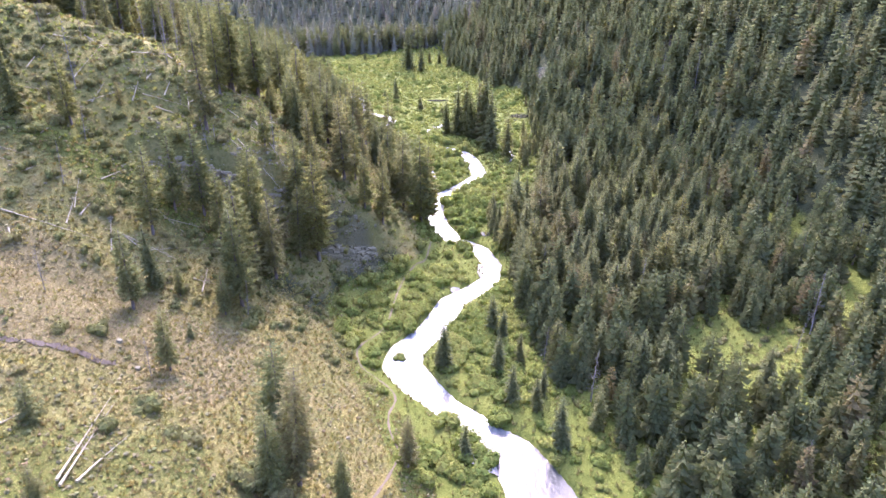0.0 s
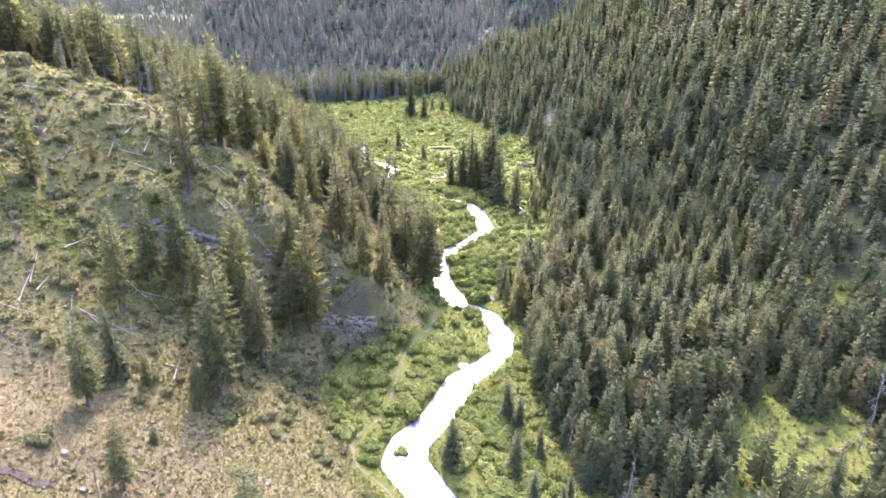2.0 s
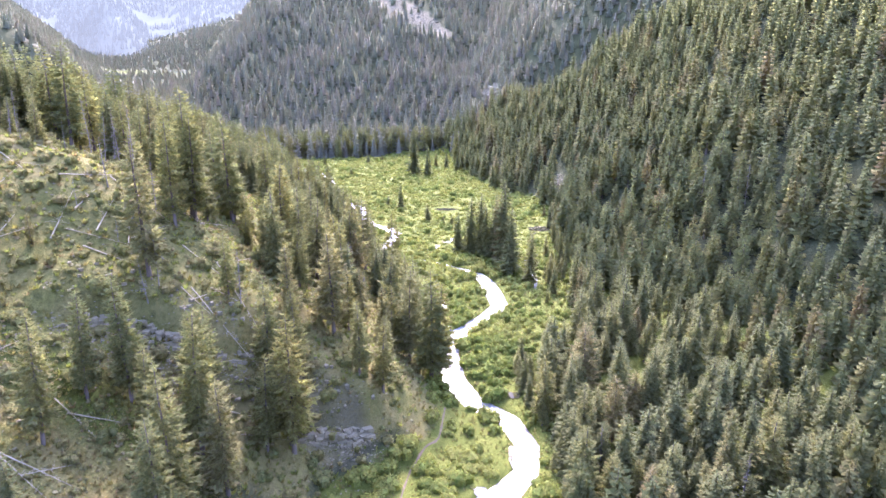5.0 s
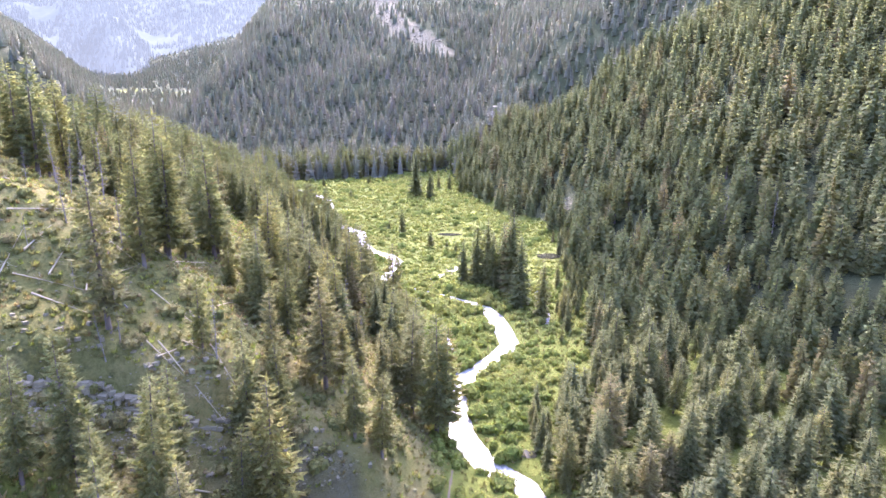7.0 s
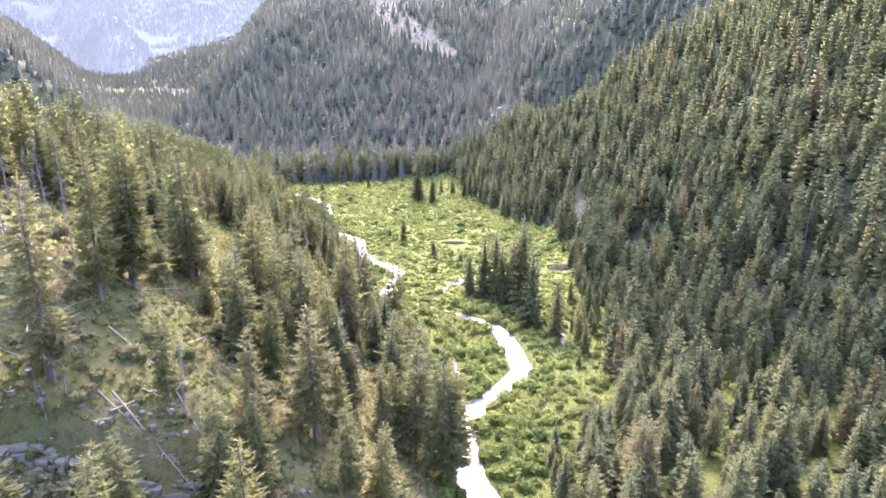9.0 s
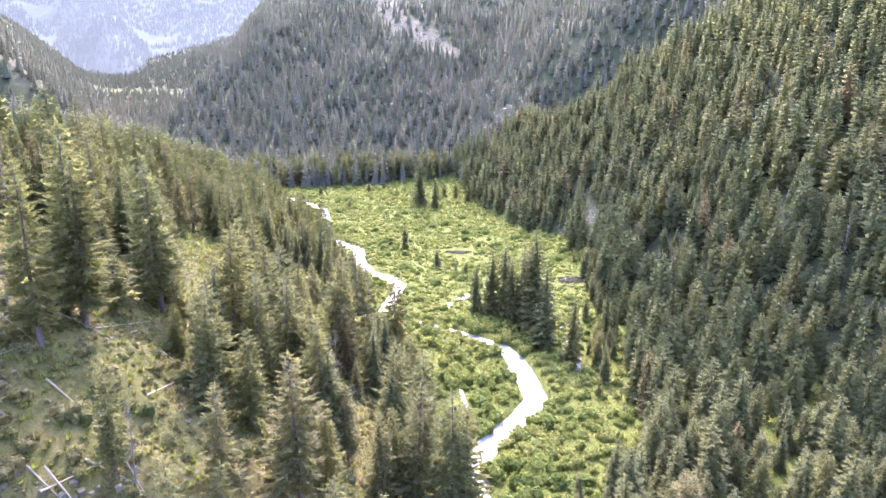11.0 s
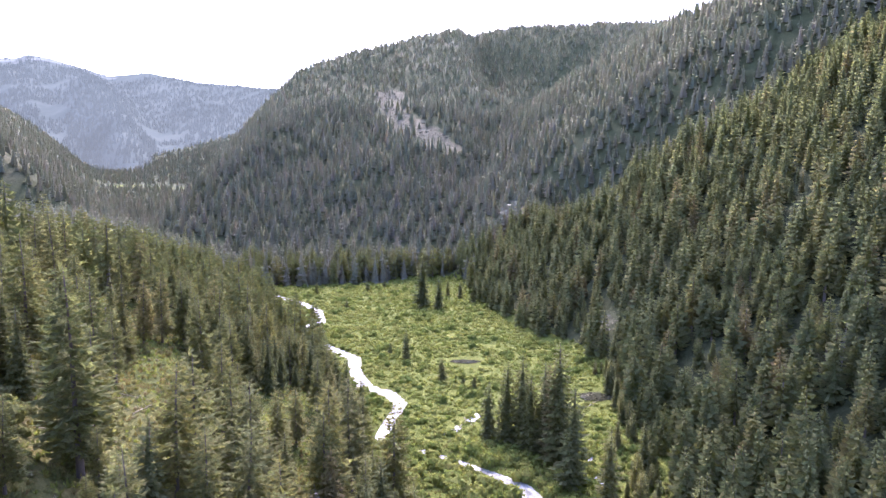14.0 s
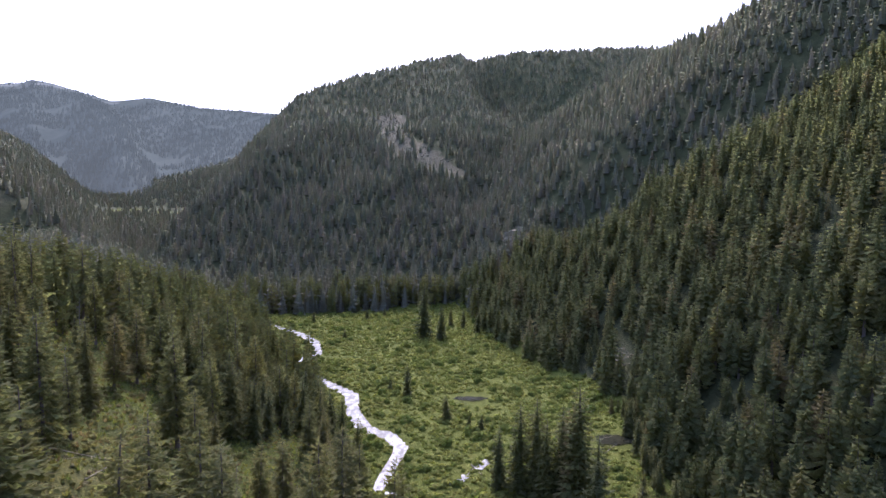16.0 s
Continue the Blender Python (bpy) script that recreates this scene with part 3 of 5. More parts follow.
def bush_shape(seed, clumps, leaf, flat=0.7, lobes=5):
    """A leafy shrub one metre across and about as high: leaf sprays over several rounded lobes."""
    r = random.Random(seed)
    heads = [(r.uniform(-0.3, 0.3), r.uniform(-0.3, 0.3), r.uniform(0.22, 0.5) * flat, r.uniform(0.2, 0.33)) for _ in range(lobes)]
    tris = []
    for hx, hy, hz, hr in heads:
        ring = [(hx + hr * 0.8 * math.cos(k * 1.2566) * r.uniform(0.85, 1.15), hy + hr * 0.8 * math.sin(k * 1.2566) * r.uniform(0.85, 1.15), max(0.03, hz + hr * r.uniform(0.0, 0.4))) for k in range(5)]
        for k in range(5):
            p, q = ring[k], ring[(k + 1) % 5]
            tris.append((p, q, (hx, hy, hz + hr * 0.85)))
            tris.append(((p[0], p[1], -0.05), q, p))
            tris.append(((p[0], p[1], -0.05), (q[0], q[1], -0.05), q))
    for i in range(clumps):
        hx, hy, hz, hr = heads[i % lobes]
        a, c = r.random() * 6.28, r.uniform(-0.45, 1.0)
        s = math.sqrt(max(0.0, 1 - c * c))
        nrm = Vector((s * math.cos(a), s * math.sin(a), c))
        o = Vector((hx, hy, hz)) + nrm * hr * r.uniform(0.8, 1.15)
        o.z = max(o.z, 0.02)
        nrm = (nrm + Vector((r.uniform(-1, 1), r.uniform(-1, 1), r.uniform(-0.6, 1))) * 0.8).normalized()
        u = nrm.orthogonal().normalized()
        v = nrm.cross(u)
        g = leaf * r.uniform(0.6, 1.3)
        tris.append((o + u * g, o - u * g * 0.6 + v * g * 0.8, o - u * g * 0.5 - v * g * 0.8))
    return tri_mesh(tris)


def tuft_shape(seed, blades, spread=0.5):
    r = random.Random(seed)
    tris = []
    for i in range(blades):
        a, q = r.random() * 6.28, r.uniform(0.0, 0.25)
        o = Vector((math.cos(a) * q, math.sin(a) * q, 0))
        tip = Vector((math.cos(a) * spread * r.uniform(0.3, 1), math.sin(a) * spread * r.uniform(0.3, 1), r.uniform(0.5, 1.0)))
        s = Vector((-math.sin(a), math.cos(a), 0)) * r.uniform(0.08, 0.2)
        tris.append((o + s, o - s, tip))
    return tri_mesh(tris)


def scatter(name, shapes, xs, ys, sizes, mats, wide=1.0, rng=None, sink=0.0, tints=None, zs=None, soft=False):
    """Many plants in one mesh. shapes: lists of (points, triangles, material number) layers."""
    rng = rng or np.random.RandomState(1)
    n = len(xs)
    zs = land(xs, ys) if zs is None else zs
    pick = rng.randint(0, len(shapes), n)
    spin, tint, girth = rng.rand(n) * 6.28, rng.rand(n), wide * rng.uniform(0.82, 1.2, n)
    if tints is not None:
        tint = np.clip(tints + 0.3 * (tint - 0.5), 0, 1)
    vs, fs, ms, ts, ns, base = [], [], [], [], [], 0
    for k, layers in enumerate(shapes):
        w = np.where(pick == k)[0]
        if not len(w):
            continue
        c, s = np.cos(spin[w]), np.sin(spin[w])
        for pts, tri, mat in layers:
            x = (pts[None, :, 0] * c[:, None] - pts[None, :, 1] * s[:, None]) * (sizes[w] * girth[w])[:, None] + xs[w][:, None]
            y = (pts[None, :, 0] * s[:, None] + pts[None, :, 1] * c[:, None]) * (sizes[w] * girth[w])[:, None] + ys[w][:, None]
            z = pts[None, :, 2] * sizes[w][:, None] + (zs[w] - sink)[:, None]
            vs.append(np.stack([x, y, z], -1).reshape(-1, 3))
            fs.append((tri[None] + (base + np.arange(len(w)) * len(pts))[:, None, None]).reshape(-1, 3))
            ms.append(np.full(len(w) * len(tri), mat))
            ts.append(np.repeat(tint[w], len(pts)))
            if soft:
                q = outward(pts, tri)
                ns.append(np.stack([q[None, :, 0] * c[:, None] - q[None, :, 1] * s[:, None], q[None, :, 0] * s[:, None] + q[None, :, 1] * c[:, None], np.repeat(q[None, :, 2], len(w), 0)], -1).reshape(-1, 3))
            base += len(w) * len(pts)
    me = mesh_from(name, np.concatenate(vs), np.concatenate(fs), mats, np.concatenate(ms), {"tint": np.concatenate(ts)}, normals=np.concatenate(ns) if soft else None)
    return new(name, me)


def sprinkle(x0, x1, y0, y1, step, rng):
    """Jittered places over a stretch of ground."""
    xs, ys = np.meshgrid(np.arange(x0, x1, step), np.arange(y0, y1, step))
    xs = xs + (np.arange(xs.shape[0]) % 2)[:, None] * step * 0.5
    return (xs + rng.uniform(-0.46, 0.46, xs.shape) * step).ravel(), (ys + rng.uniform(-0.46, 0.46, ys.shape) * step).ravel()


RIGHT_EDGE = [(-60, 46), (10, 38), (40, 28), (55, 26), (72, 23), (84, 19), (95, 15), (105, 14), (118, 14.5), (135, 15), (153, 14.5), (160, 18), (166, 23), (172, 28), (181, 31), (190, 33), (203, 33), (220, 32.5), (247, 36), (266, 43), (299, 38), (316, 38), (332, 25), (384, 9), (420, 3), (462, -2)]
LEFT_EDGE = [(90, -28), (104, -30), (125, -24), (140, -17), (150, -9), (165, -7), (180, -7.5), (200, -9), (215, -16), (225, -23), (238, -31), (250, -36), (280, -41), (310, -49), (345, -76), (390, -85), (420, -116), (440, -150), (462, -170)]


def far_edge(x):
    """Where the meadow ends against the far forest."""
    return np.interp(x, [-170, -128, -110, -80, -60, -40, -15, 10], [415, 426, 435, 439, 444, 453, 459, 464]) + 2 * waves(x, 0 * x, 24, 47)


def wooded(x, y):
    """How thick the woods stand: 0 to 1."""
    right = smooth(-0.5, 1.5, x - lerp_rows(y, RIGHT_EDGE)) * (y < 470)
    clear = smooth(10, 7, np.hypot((x - 50) * 0.7, y - 93)) + 0.8 * smooth(5, 3, np.hypot(x - 38, y - 82)) + smooth(7, 5, np.hypot(x - 75, (y - 108) * 0.8)) + 0.8 * smooth(6, 4, np.hypot(x - 58, y - 135))
    clear = clear + smooth(7, 4.5, np.hypot(x - 45, (y - 318) * 0.8)) + 0.9 * smooth(11, 7, np.hypot(x - 102, y - 303)) + smooth(6, 4, np.hypot(x - 36, y - 264))
    right = right * np.clip(1 - clear, 0, 1) * 1.0
    left = smooth(-0.5, -2.5, x - lerp_rows(y, LEFT_EDGE)) * smooth(86, 94, y) * (y < 470)
    gap = 0.47 + 0.11 * smooth(135, 160, y) + 0.3 * smooth(225, 285, y)
    gap = gap - 0.2 * smooth(0.1, 0.6, waves(x, y, 42, 11)) - 0.42 * smooth(8, 4, near_line(x, y, [(-80, 232), (-62, 208), (-53, 184), (-45, 170)])[0]) - 0.08 * smooth(18, 10, np.hypot(x + 72, y - 128))
    gap = gap - 0.3 * smooth(5, 3, near_line(x, y, [(-56, 109), (-44, 115), (-33, 119), (-24, 117), (-13, 124)])[0])
    gap = gap - 0.45 * smooth(9, 5, near_line(x, y, [(-96, 150), (-84, 152), (-74, 156), (-63, 150), (-56, 147)])[0])
    gap = gap - 0.2 * smooth(-46, -54, x) * smooth(157, 147, y)
    left = left * np.clip(gap, 0.03, 1)
    far = (y >= far_edge(x)) * (1 - np.clip(smooth(22, 13, near_line(x, y, SLIDE)[0] + 6 * waves(x, y, 30, 51)), 0, 1) * 0.89)
    rise = land(x, y) - floor_height(x, y)
    far = far * np.where((y > 975) & (y < 1050) & (rise < 7), 0.2, 1)
    far = far * (1 - 0.5 * smooth(0.35, 0.9, waves(x, y, 120, 21))) * np.where((x < -250) & (rise > 12) & (y < 1080), 0.5, 0.95)
    far = far * (1 - smooth(11, 7, np.hypot(x - 30, (y - 497) * 0.6)))
    return right + left + far


SPRUCE = [[(*both(crown_shape(s, 110, 0, 0.162, 0.04, 0.0, 0.5, 1.3, 0.26), core_shape(0.065, 0.06)), 0), (*trunk_shape(3, 1), 1)] for s in range(7)]
FIR = [[(*both(crown_shape(40 + s, 105, 0, 0.16, 0.14, 0.2, 0.46, 0.9, 0.2), core_shape(0.018, 0.25)), 0), (*trunk_shape(3, 1, 0.014), 1)] for s in range(7)]
THIN = [[(*both(crown_shape(60 + s, 58, 0, 0.16, 0.05, 0.0, 0.5, 1.4, 0.34), core_shape(0.08, 0.05, 0.7, 5, 1)), 0)] for s in range(8)]
FAR = [[(*both(crown_shape(80 + s, 16, 0, 0.155, 0.06, 0.0, 0.5, 1.6, 0.5), core_shape(0.115, 0.04, 0.7, 5, 1)), 0)] for s in range(8)]
FARTHEST = [[(*both(crown_shape(90 + s, 9, 0, 0.165, 0.06, 0.0, 0.62, 1.5, 0.55), core_shape(0.12, 0.04, 0.7, 4, 1)), 0)] for s in range(8)]

# ---- woods ----
rng = np.random.RandomState(7)
# nearest trees, each a thing of its own
PICKED = []


def hero(name, kind, seed, label, category):
    """A conifer of one metre to be copied: trunk and crown under an empty."""
    top = new(name)
    top.empty_display_size = 0.2
    tagged(top, label, category)
    if kind == "spruce":
        crown, tr = both(crown_shape(seed, 190, 2, 0.162, 0.04, 0.0, 0.5, 1.2, 0.27), core_shape(0.05, 0.06)), trunk_shape(6, 5, 0.013, 0.97, seed)
    elif kind == "fir":
        crown, tr = crown_shape(seed, 235, 3, 0.166, 0.14, 0.2, 0.46, 0.8, 0.22, 0.2), trunk_shape(6, 5, 0.015, 0.97, seed, 0.012)
    elif kind == "bushy":
        crown, tr = crown_shape(seed, 110, 3, 0.27, 0.03, 0.05, 0.6, 0.7, 0.34), trunk_shape(6, 3, 0.02, 0.9, seed)
    v, f = crown
    part("crown", mesh_from("crown", v, f, [FIR_NEEDLES if kind == "fir" else NEEDLES], fields={"tint": np.full(len(v), random.Random(seed).random())}, normals=outward(v, f)), top)
    v, f = tr
    part("trunk", mesh_from("trunk", v, f, [BARK], smooth_faces=True), top, "slender grey-brown trunk")
    return top


LABELS = {"spruce": ("spruce_tree", "narrow dark green spruce with dense drooping boughs", "conifer"), "fir": ("fir_tree", "open-crowned grey-green fir standing on the slope", "conifer"), "bushy": ("young_conifer", "small bushy young conifer on open ground", "conifer")}
HEROES = {k: [hero(LABELS[k][0], k, 100 * j + i, *LABELS[k][1:]) for i in range(m)] for j, (k, m) in enumerate((("spruce", 7), ("fir", 7), ("bushy", 3)))}
USED = set()


def plant(kind, x, y, h, girth=1.0, group="", label=""):
    r = random.Random(int(x * 131 + y * 977))
    k = r.randrange(len(HEROES[kind]))
    src = HEROES[kind][k]
    m = pose(x, y, height(x, y) - 0.1, r.uniform(-2, 2), r.uniform(-2, 2), r.uniform(0, 360)) @ Matrix.Diagonal((h * girth, h * girth, h, 1))
    if (kind, k) in USED:
        was = src.scale
        ob = copy_thing(src, m @ Matrix.Diagonal((1 / was.x, 1 / was.y, 1 / was.z, 1)))
    else:
        USED.add((kind, k))
        ob = src
        ob.matrix_basis = m
    PICKED.append((x, y))
    return tagged(ob, label, group=group)



# trees that stand by themselves or in small groups: kind, place, height
SLOPE_TREES = [("fir", -19.0, 60.5, 15.6), ("fir", -16.1, 55.8, 16.5), ("fir", -18.1, 52.6, 12.2), ("fir", -4.6, 66.3, 8.7), ("fir", -34.2, 68.2, 9.1), ("bushy", -41.7, 52.8, 5.5), ("fir", -43.2, 79.3, 12.6), ("fir", -32.0, 90.8, 17.3), ("fir", -33.4, 87.0, 7.7), ("fir", -29.9, 104.1, 16.0), ("spruce", -42.9, 85.9, 10.6), ("fir", -24.7, 117.0, 21.8), ("fir", -13.1, 131.3, 13.8), ("fir", -16.5, 128.7, 12.9), ("bushy", -36.1, 43.5, 4.2), ("fir", -11.2, 55.9, 7.7), ("bushy", -34.5, 76.3, 2.7), ("fir", -39.4, 86.0, 5.6), ("fir", -9.9, 152.9, 19.7), ("fir", -5.5, 150.2, 23.7), ("fir", -4.2, 152.4, 21.2)]
BANK_TREES = [("spruce", 3.0, 70.0, 5.6), ("spruce", 0.4, 90.5, 9.0), ("spruce", -0.6, 90.5, 6.0), ("spruce", 10.5, 81.6, 7.2), ("spruce", 16.3, 71.5, 8.6), ("spruce", 22.2, 75.1, 7.4), ("spruce", 28.6, 84.3, 10.3), ("spruce", 30.5, 83.2, 11.2), ("spruce", 34.2, 83.8, 10.3), ("spruce", 35.5, 82.7, 7.7), ("spruce", 48.1, 80.6, 9.5), ("spruce", 9.0, 89.5, 7.6), ("spruce", 14.2, 80.0, 6.1), ("spruce", 25.6, 89.2, 10.1), ("spruce", 15.5, 83.1, 5.2), ("spruce", 8.9, 101.6, 8.1), ("spruce", 10.7, 99.6, 6.3), ("spruce", 13.0, 92.7, 5.6)]
MEADOW_TREES = [(-20.2, 388.8, 24.1), (-12.7, 383.9, 15.2), (-8.5, 414.6, 8.7), (-22.1, 305.4, 10.1), (-27.8, 311.3, 4.0), (-9.8, 284.8, 6.7), (-3.7, 277.2, 3.8), (-0.4, 277.6, 3.8), (-54.2, 385.4, 4.4), (-50.0, 428.8, 5.7), (-33.7, 419.7, 2.8), (-97.3, 390.0, 16.3), (-42.4, 437.8, 4.4), (-74.8, 419.0, 5.5), (-2.4, 411.4, 9.4), (3.7, 398.9, 11.6)]
GROVE_TREES = [(1.1, 241.9, 12.7), (5.3, 240.5, 17.7), (8.7, 238.6, 19.6), (13.0, 233.7, 19.8), (15.7, 228.4, 25.1), (16.6, 217.7, 19.2), (21.1, 209.5, 14.7), (26.5, 199.6, 8.1), (-37.5, 262.5, 12.5), (-29.4, 249.9, 11.0), (10.3, 233.5, 17.0), (14.6, 230.2, 20.7), (30.3, 191.3, 14.4), (-38.0, 252.1, 9.4), (-33.7, 253.5, 13.5)]
for kind, x, y, h in SLOPE_TREES:
    plant(kind, x, y, h, group="trees of the open slope")
for kind, x, y, h in BANK_TREES:
    plant(kind, x, y, h, 1.15, "trees of the stream bank", "broad dark green spruce standing in streamside shrubs")
for x, y, h in MEADOW_TREES:
    plant("spruce", x, y, h, 1.15 if h > 8 else 1.5, "trees in the meadow", "dark green spruce standing alone in the meadow")
for x, y, h in GROVE_TREES:
    plant("spruce", x, y, h * 1.08, 1.05, "grove at the meadow's edge", "tall dark spruce in a grove at the meadow's edge")
r = random.Random(77)
for i in range(64):
    y = r.uniform(122, 300)
    x = lerp_rows(y, RIGHT_EDGE) - r.uniform(0.5, 11.0 if 164 < y < 235 else 7.0) * r.random()
    if near_line(x, y, RIVER)[0] > river_half(y) + 2.0:
        plant("spruce" if i % 3 else "fir", x, y, r.uniform(3.5, 13.5 if i % 4 == 0 else 9.5), 1.05, "young trees at the wood's edge", "young green conifer at the edge of the meadow")

xs, ys = sprinkle(-125, 150, -50, 470, 4.75, rng)
xn, yn = sprinkle(14, 80, 54, 128, 3.4, rng)
keep = (xs < 13) | (ys > 128) | (xs > 80)
xs, ys = np.concatenate([xs[keep], xn]), np.concatenate([ys[keep], yn])
keep = rng.rand(len(xs)) < wooded(xs, ys)
xs, ys = xs[keep], ys[keep]
if PICKED:
    pk = np.array(PICKED)
    free = np.array([np.min(np.hypot(pk[:, 0] - a, pk[:, 1] - b)) > 2.2 for a, b in zip(xs, ys)])
    xs, ys = xs[free], ys[free]
hs = np.where(xs > 5, rng.uniform(7.0, 15.5, len(xs)) * np.interp(ys, [60, 110, 160, 230], [0.8, 0.88, 1.02, 1.08]), rng.uniform(11, 22, len(xs))) * np.where(ys > 230, np.where(xs > 5, 1.1, 0.85), 1)
hs = hs * np.where(rng.rand(len(xs)) < 0.2, 0.6, 1)
hs = hs * np.where((xs < -52) & (ys < 152), 0.62, 1)
near = ((xs > 5) & (ys < 260) & (ys > 50) & (xs < 85)) | ((xs < 5) & (ys < 270))
order = np.argsort(np.hypot(np.where(xs < 5, xs + 32, xs - 34), (ys - 140) * np.where(ys > 140, 0.62, 0.8)))
order = order[near[order]]
left_i, right_i = [i for i in order if xs[i] < 5][:230], [i for i in order if xs[i] >= 5][:165]
for i in left_i:
    kind = "fir" if rng.rand() < (0.8 if ys[i] < 150 else 0.6) else "spruce"
    plant(kind, xs[i], ys[i], hs[i] if kind == "fir" else min(hs[i], 9 + 0.3 * hs[i]), 0.92 if ys[i] < 135 else 1.1, group="firs of the near slope")
for i in right_i:
    plant("spruce" if rng.rand() < 0.8 else "fir", xs[i], ys[i], hs[i], float(np.interp(ys[i], [60, 110, 160, 230], [1.26, 1.25, 1.22, 1.2])) * rng.uniform(0.9, 1.15), group="spruces by the stream")
rest = np.ones(len(xs), bool)
rest[left_i + right_i] = False
lf = rest & (xs < 5)
rt = rest & (xs >= 5)
tagged(scatter("fir_wood", FIR + SPRUCE[:3], xs[lf], ys[lf], hs[lf], [FIR_NEEDLES, BARK], 1.15, rng=rng, sink=0.1, soft=True), "grey-green fir wood on the slope beside the meadow", "woods", kind="stuff")
deep = rt & ((xs > 90) | (ys > 290))
rt = rt & ~deep
tagged(scatter("spruce_wood", SPRUCE + FIR[:2], xs[rt], ys[rt], hs[rt], [NEEDLES, BARK], 1.22, rng=rng, sink=0.1, soft=True), "dense dark spruce wood covering the steep valley side", "woods", kind="stuff")
tagged(scatter("upper_spruce_wood", THIN, xs[deep], ys[deep], hs[deep], [NEEDLES], 1.26, rng, 0.1, soft=True), "dense spruce wood higher up the steep valley side", "woods", kind="stuff")
# far woods, their needles coloured for haze
xs, ys = sprinkle(-700, 560, 412, 1330, 5.3, rng)
inside = (ys < 466) & ((xs < -150) | (xs > 6))
xs, ys = xs[~inside], ys[~inside]
xb, yb = sprinkle(150, 420, 60, 466, 5.2, rng)
xc, yc = sprinkle(-260, -125, 120, 466, 5.2, rng)
xd, yd = sprinkle(-1100, -200, 1080, 1500, 8, rng)
xs, ys = np.concatenate([xs, xb, xc, xd]), np.concatenate([ys, yb, yc, yd])
back = (0.815 * xs + 0.579 * ys - 555 > 40) & (xs > 90) & (ys < 720)
keep = (rng.rand(len(xs)) < wooded(xs, ys)) & ~back & ~((xs > 420) & (ys < 700)) & ~((xs < -430) & (ys < 560))
xs, ys = xs[keep], ys[keep]
fewer = (ys < 800) | (rng.rand(len(xs)) < 0.62)
xs, ys = xs[fewer], ys[fewer]
hs = rng.uniform(6, 14, len(xs)) * np.where(ys > 800, 0.8, 1) * np.where(ys < 480, 1.25, 1)
nearer, side = ys < 800, (xs > 140) & (ys < 470)
tagged(scatter("ridge_spruce_wood", THIN, xs[side], ys[side], hs[side], [NEEDLES], 1.3, rng, 0.3, soft=True), "dense spruce wood along the top of the steep valley side", "woods", kind="stuff")
nearer &= ~side
tagged(scatter("mountain_forest", FAR, xs[nearer], ys[nearer], hs[nearer], [HAZED_NEEDLES], 1.5, rng, 0.3, soft=True), "far conifer forest covering the mountain sides", "forest", kind="stuff")
tagged(scatter("ridge_forest", FARTHEST, xs[ys >= 800], ys[ys >= 800], hs[ys >= 800], [HAZED_NEEDLES], 1.45, rng, 0.3, soft=True), "distant conifer forest on the upper ridges", "forest", kind="stuff")


# woods on the distant mountain, sharing its haze glow
xs, ys, zs = bx.ravel(), by.ravel(), bz.ravel()
ok = (bv.ravel() > 0.02) & (bv.ravel() < 1.02) & (bu.ravel() > -0.8) & (bu.ravel() < -0.18)
xs, ys, zs, steep = xs[ok], ys[ok], zs[ok], bare_b.ravel()[ok]
many = rng.randint(0, len(xs), 15000)
step_x, step_y = 1.3 * (bx[0, 1] - bx[0, 0]), 1.0 * (by[1, 0] - by[0, 0])
slope = (bz[1:, :] - bz[:-1, :]) / (by[1:, :] - by[:-1, :])
slope = np.concatenate([slope, slope[-1:]]).ravel()[ok]
dy = rng.uniform(-0.5, 0.5, 15000) * step_y
xs, ys, zs = xs[many] + rng.uniform(-0.5, 0.5, 15000) * step_x * 1.6, ys[many] + dy, zs[many] + dy * slope[many]
stand = waves(xs * 1.2, ys * 0.4, 260, 97) > -0.45 + 1.6 * steep[many]
stand &= rng.rand(15000) > 1.5 * steep[many]
tagged(scatter("distant_trees", [[(*core_shape(0.17, 0.0, 0.7, 4, 1), 0)]], xs[stand], ys[stand], rng.uniform(9, 17, stand.sum()), [DISTANT_HAZE], 1.2, rng, 1.0, zs=zs[stand], soft=True), "hazy far-off conifers on the mountain at the valley's head", "forest", kind="stuff")

# ---- shrubs and grass ----
rng = np.random.RandomState(19)
BUSH_NEAR = [bush_shape(200 + s, 300, 0.062, 0.75, 7) for s in range(6)]
BUSH_MID = [[(*bush_shape(220 + s, 75, 0.10, 0.7, 5), 0)] for s in range(6)]
BUSH_FAR = [[(*bush_shape(240 + s, 24, 0.15, 0.46, 2), 0)] for s in range(8)]
SAGE = [[(*bush_shape(280 + s, 13, 0.24, 0.55, 1), 0)] for s in range(8)]
TUFTS = [[(*tuft_shape(260 + s, 11, 0.7), 0)] for s in range(6)]
LEAFY = {}


def bush_source(name, mat, i, label, category):
    v, f = BUSH_NEAR[i]
    ob = new(name, mesh_from("leaves", v, f, [mat], fields={"tint": np.full(len(v), 0.16 * i)}, normals=outward(v, f, 0.6, 1.2)))
    return tagged(ob, label, category)


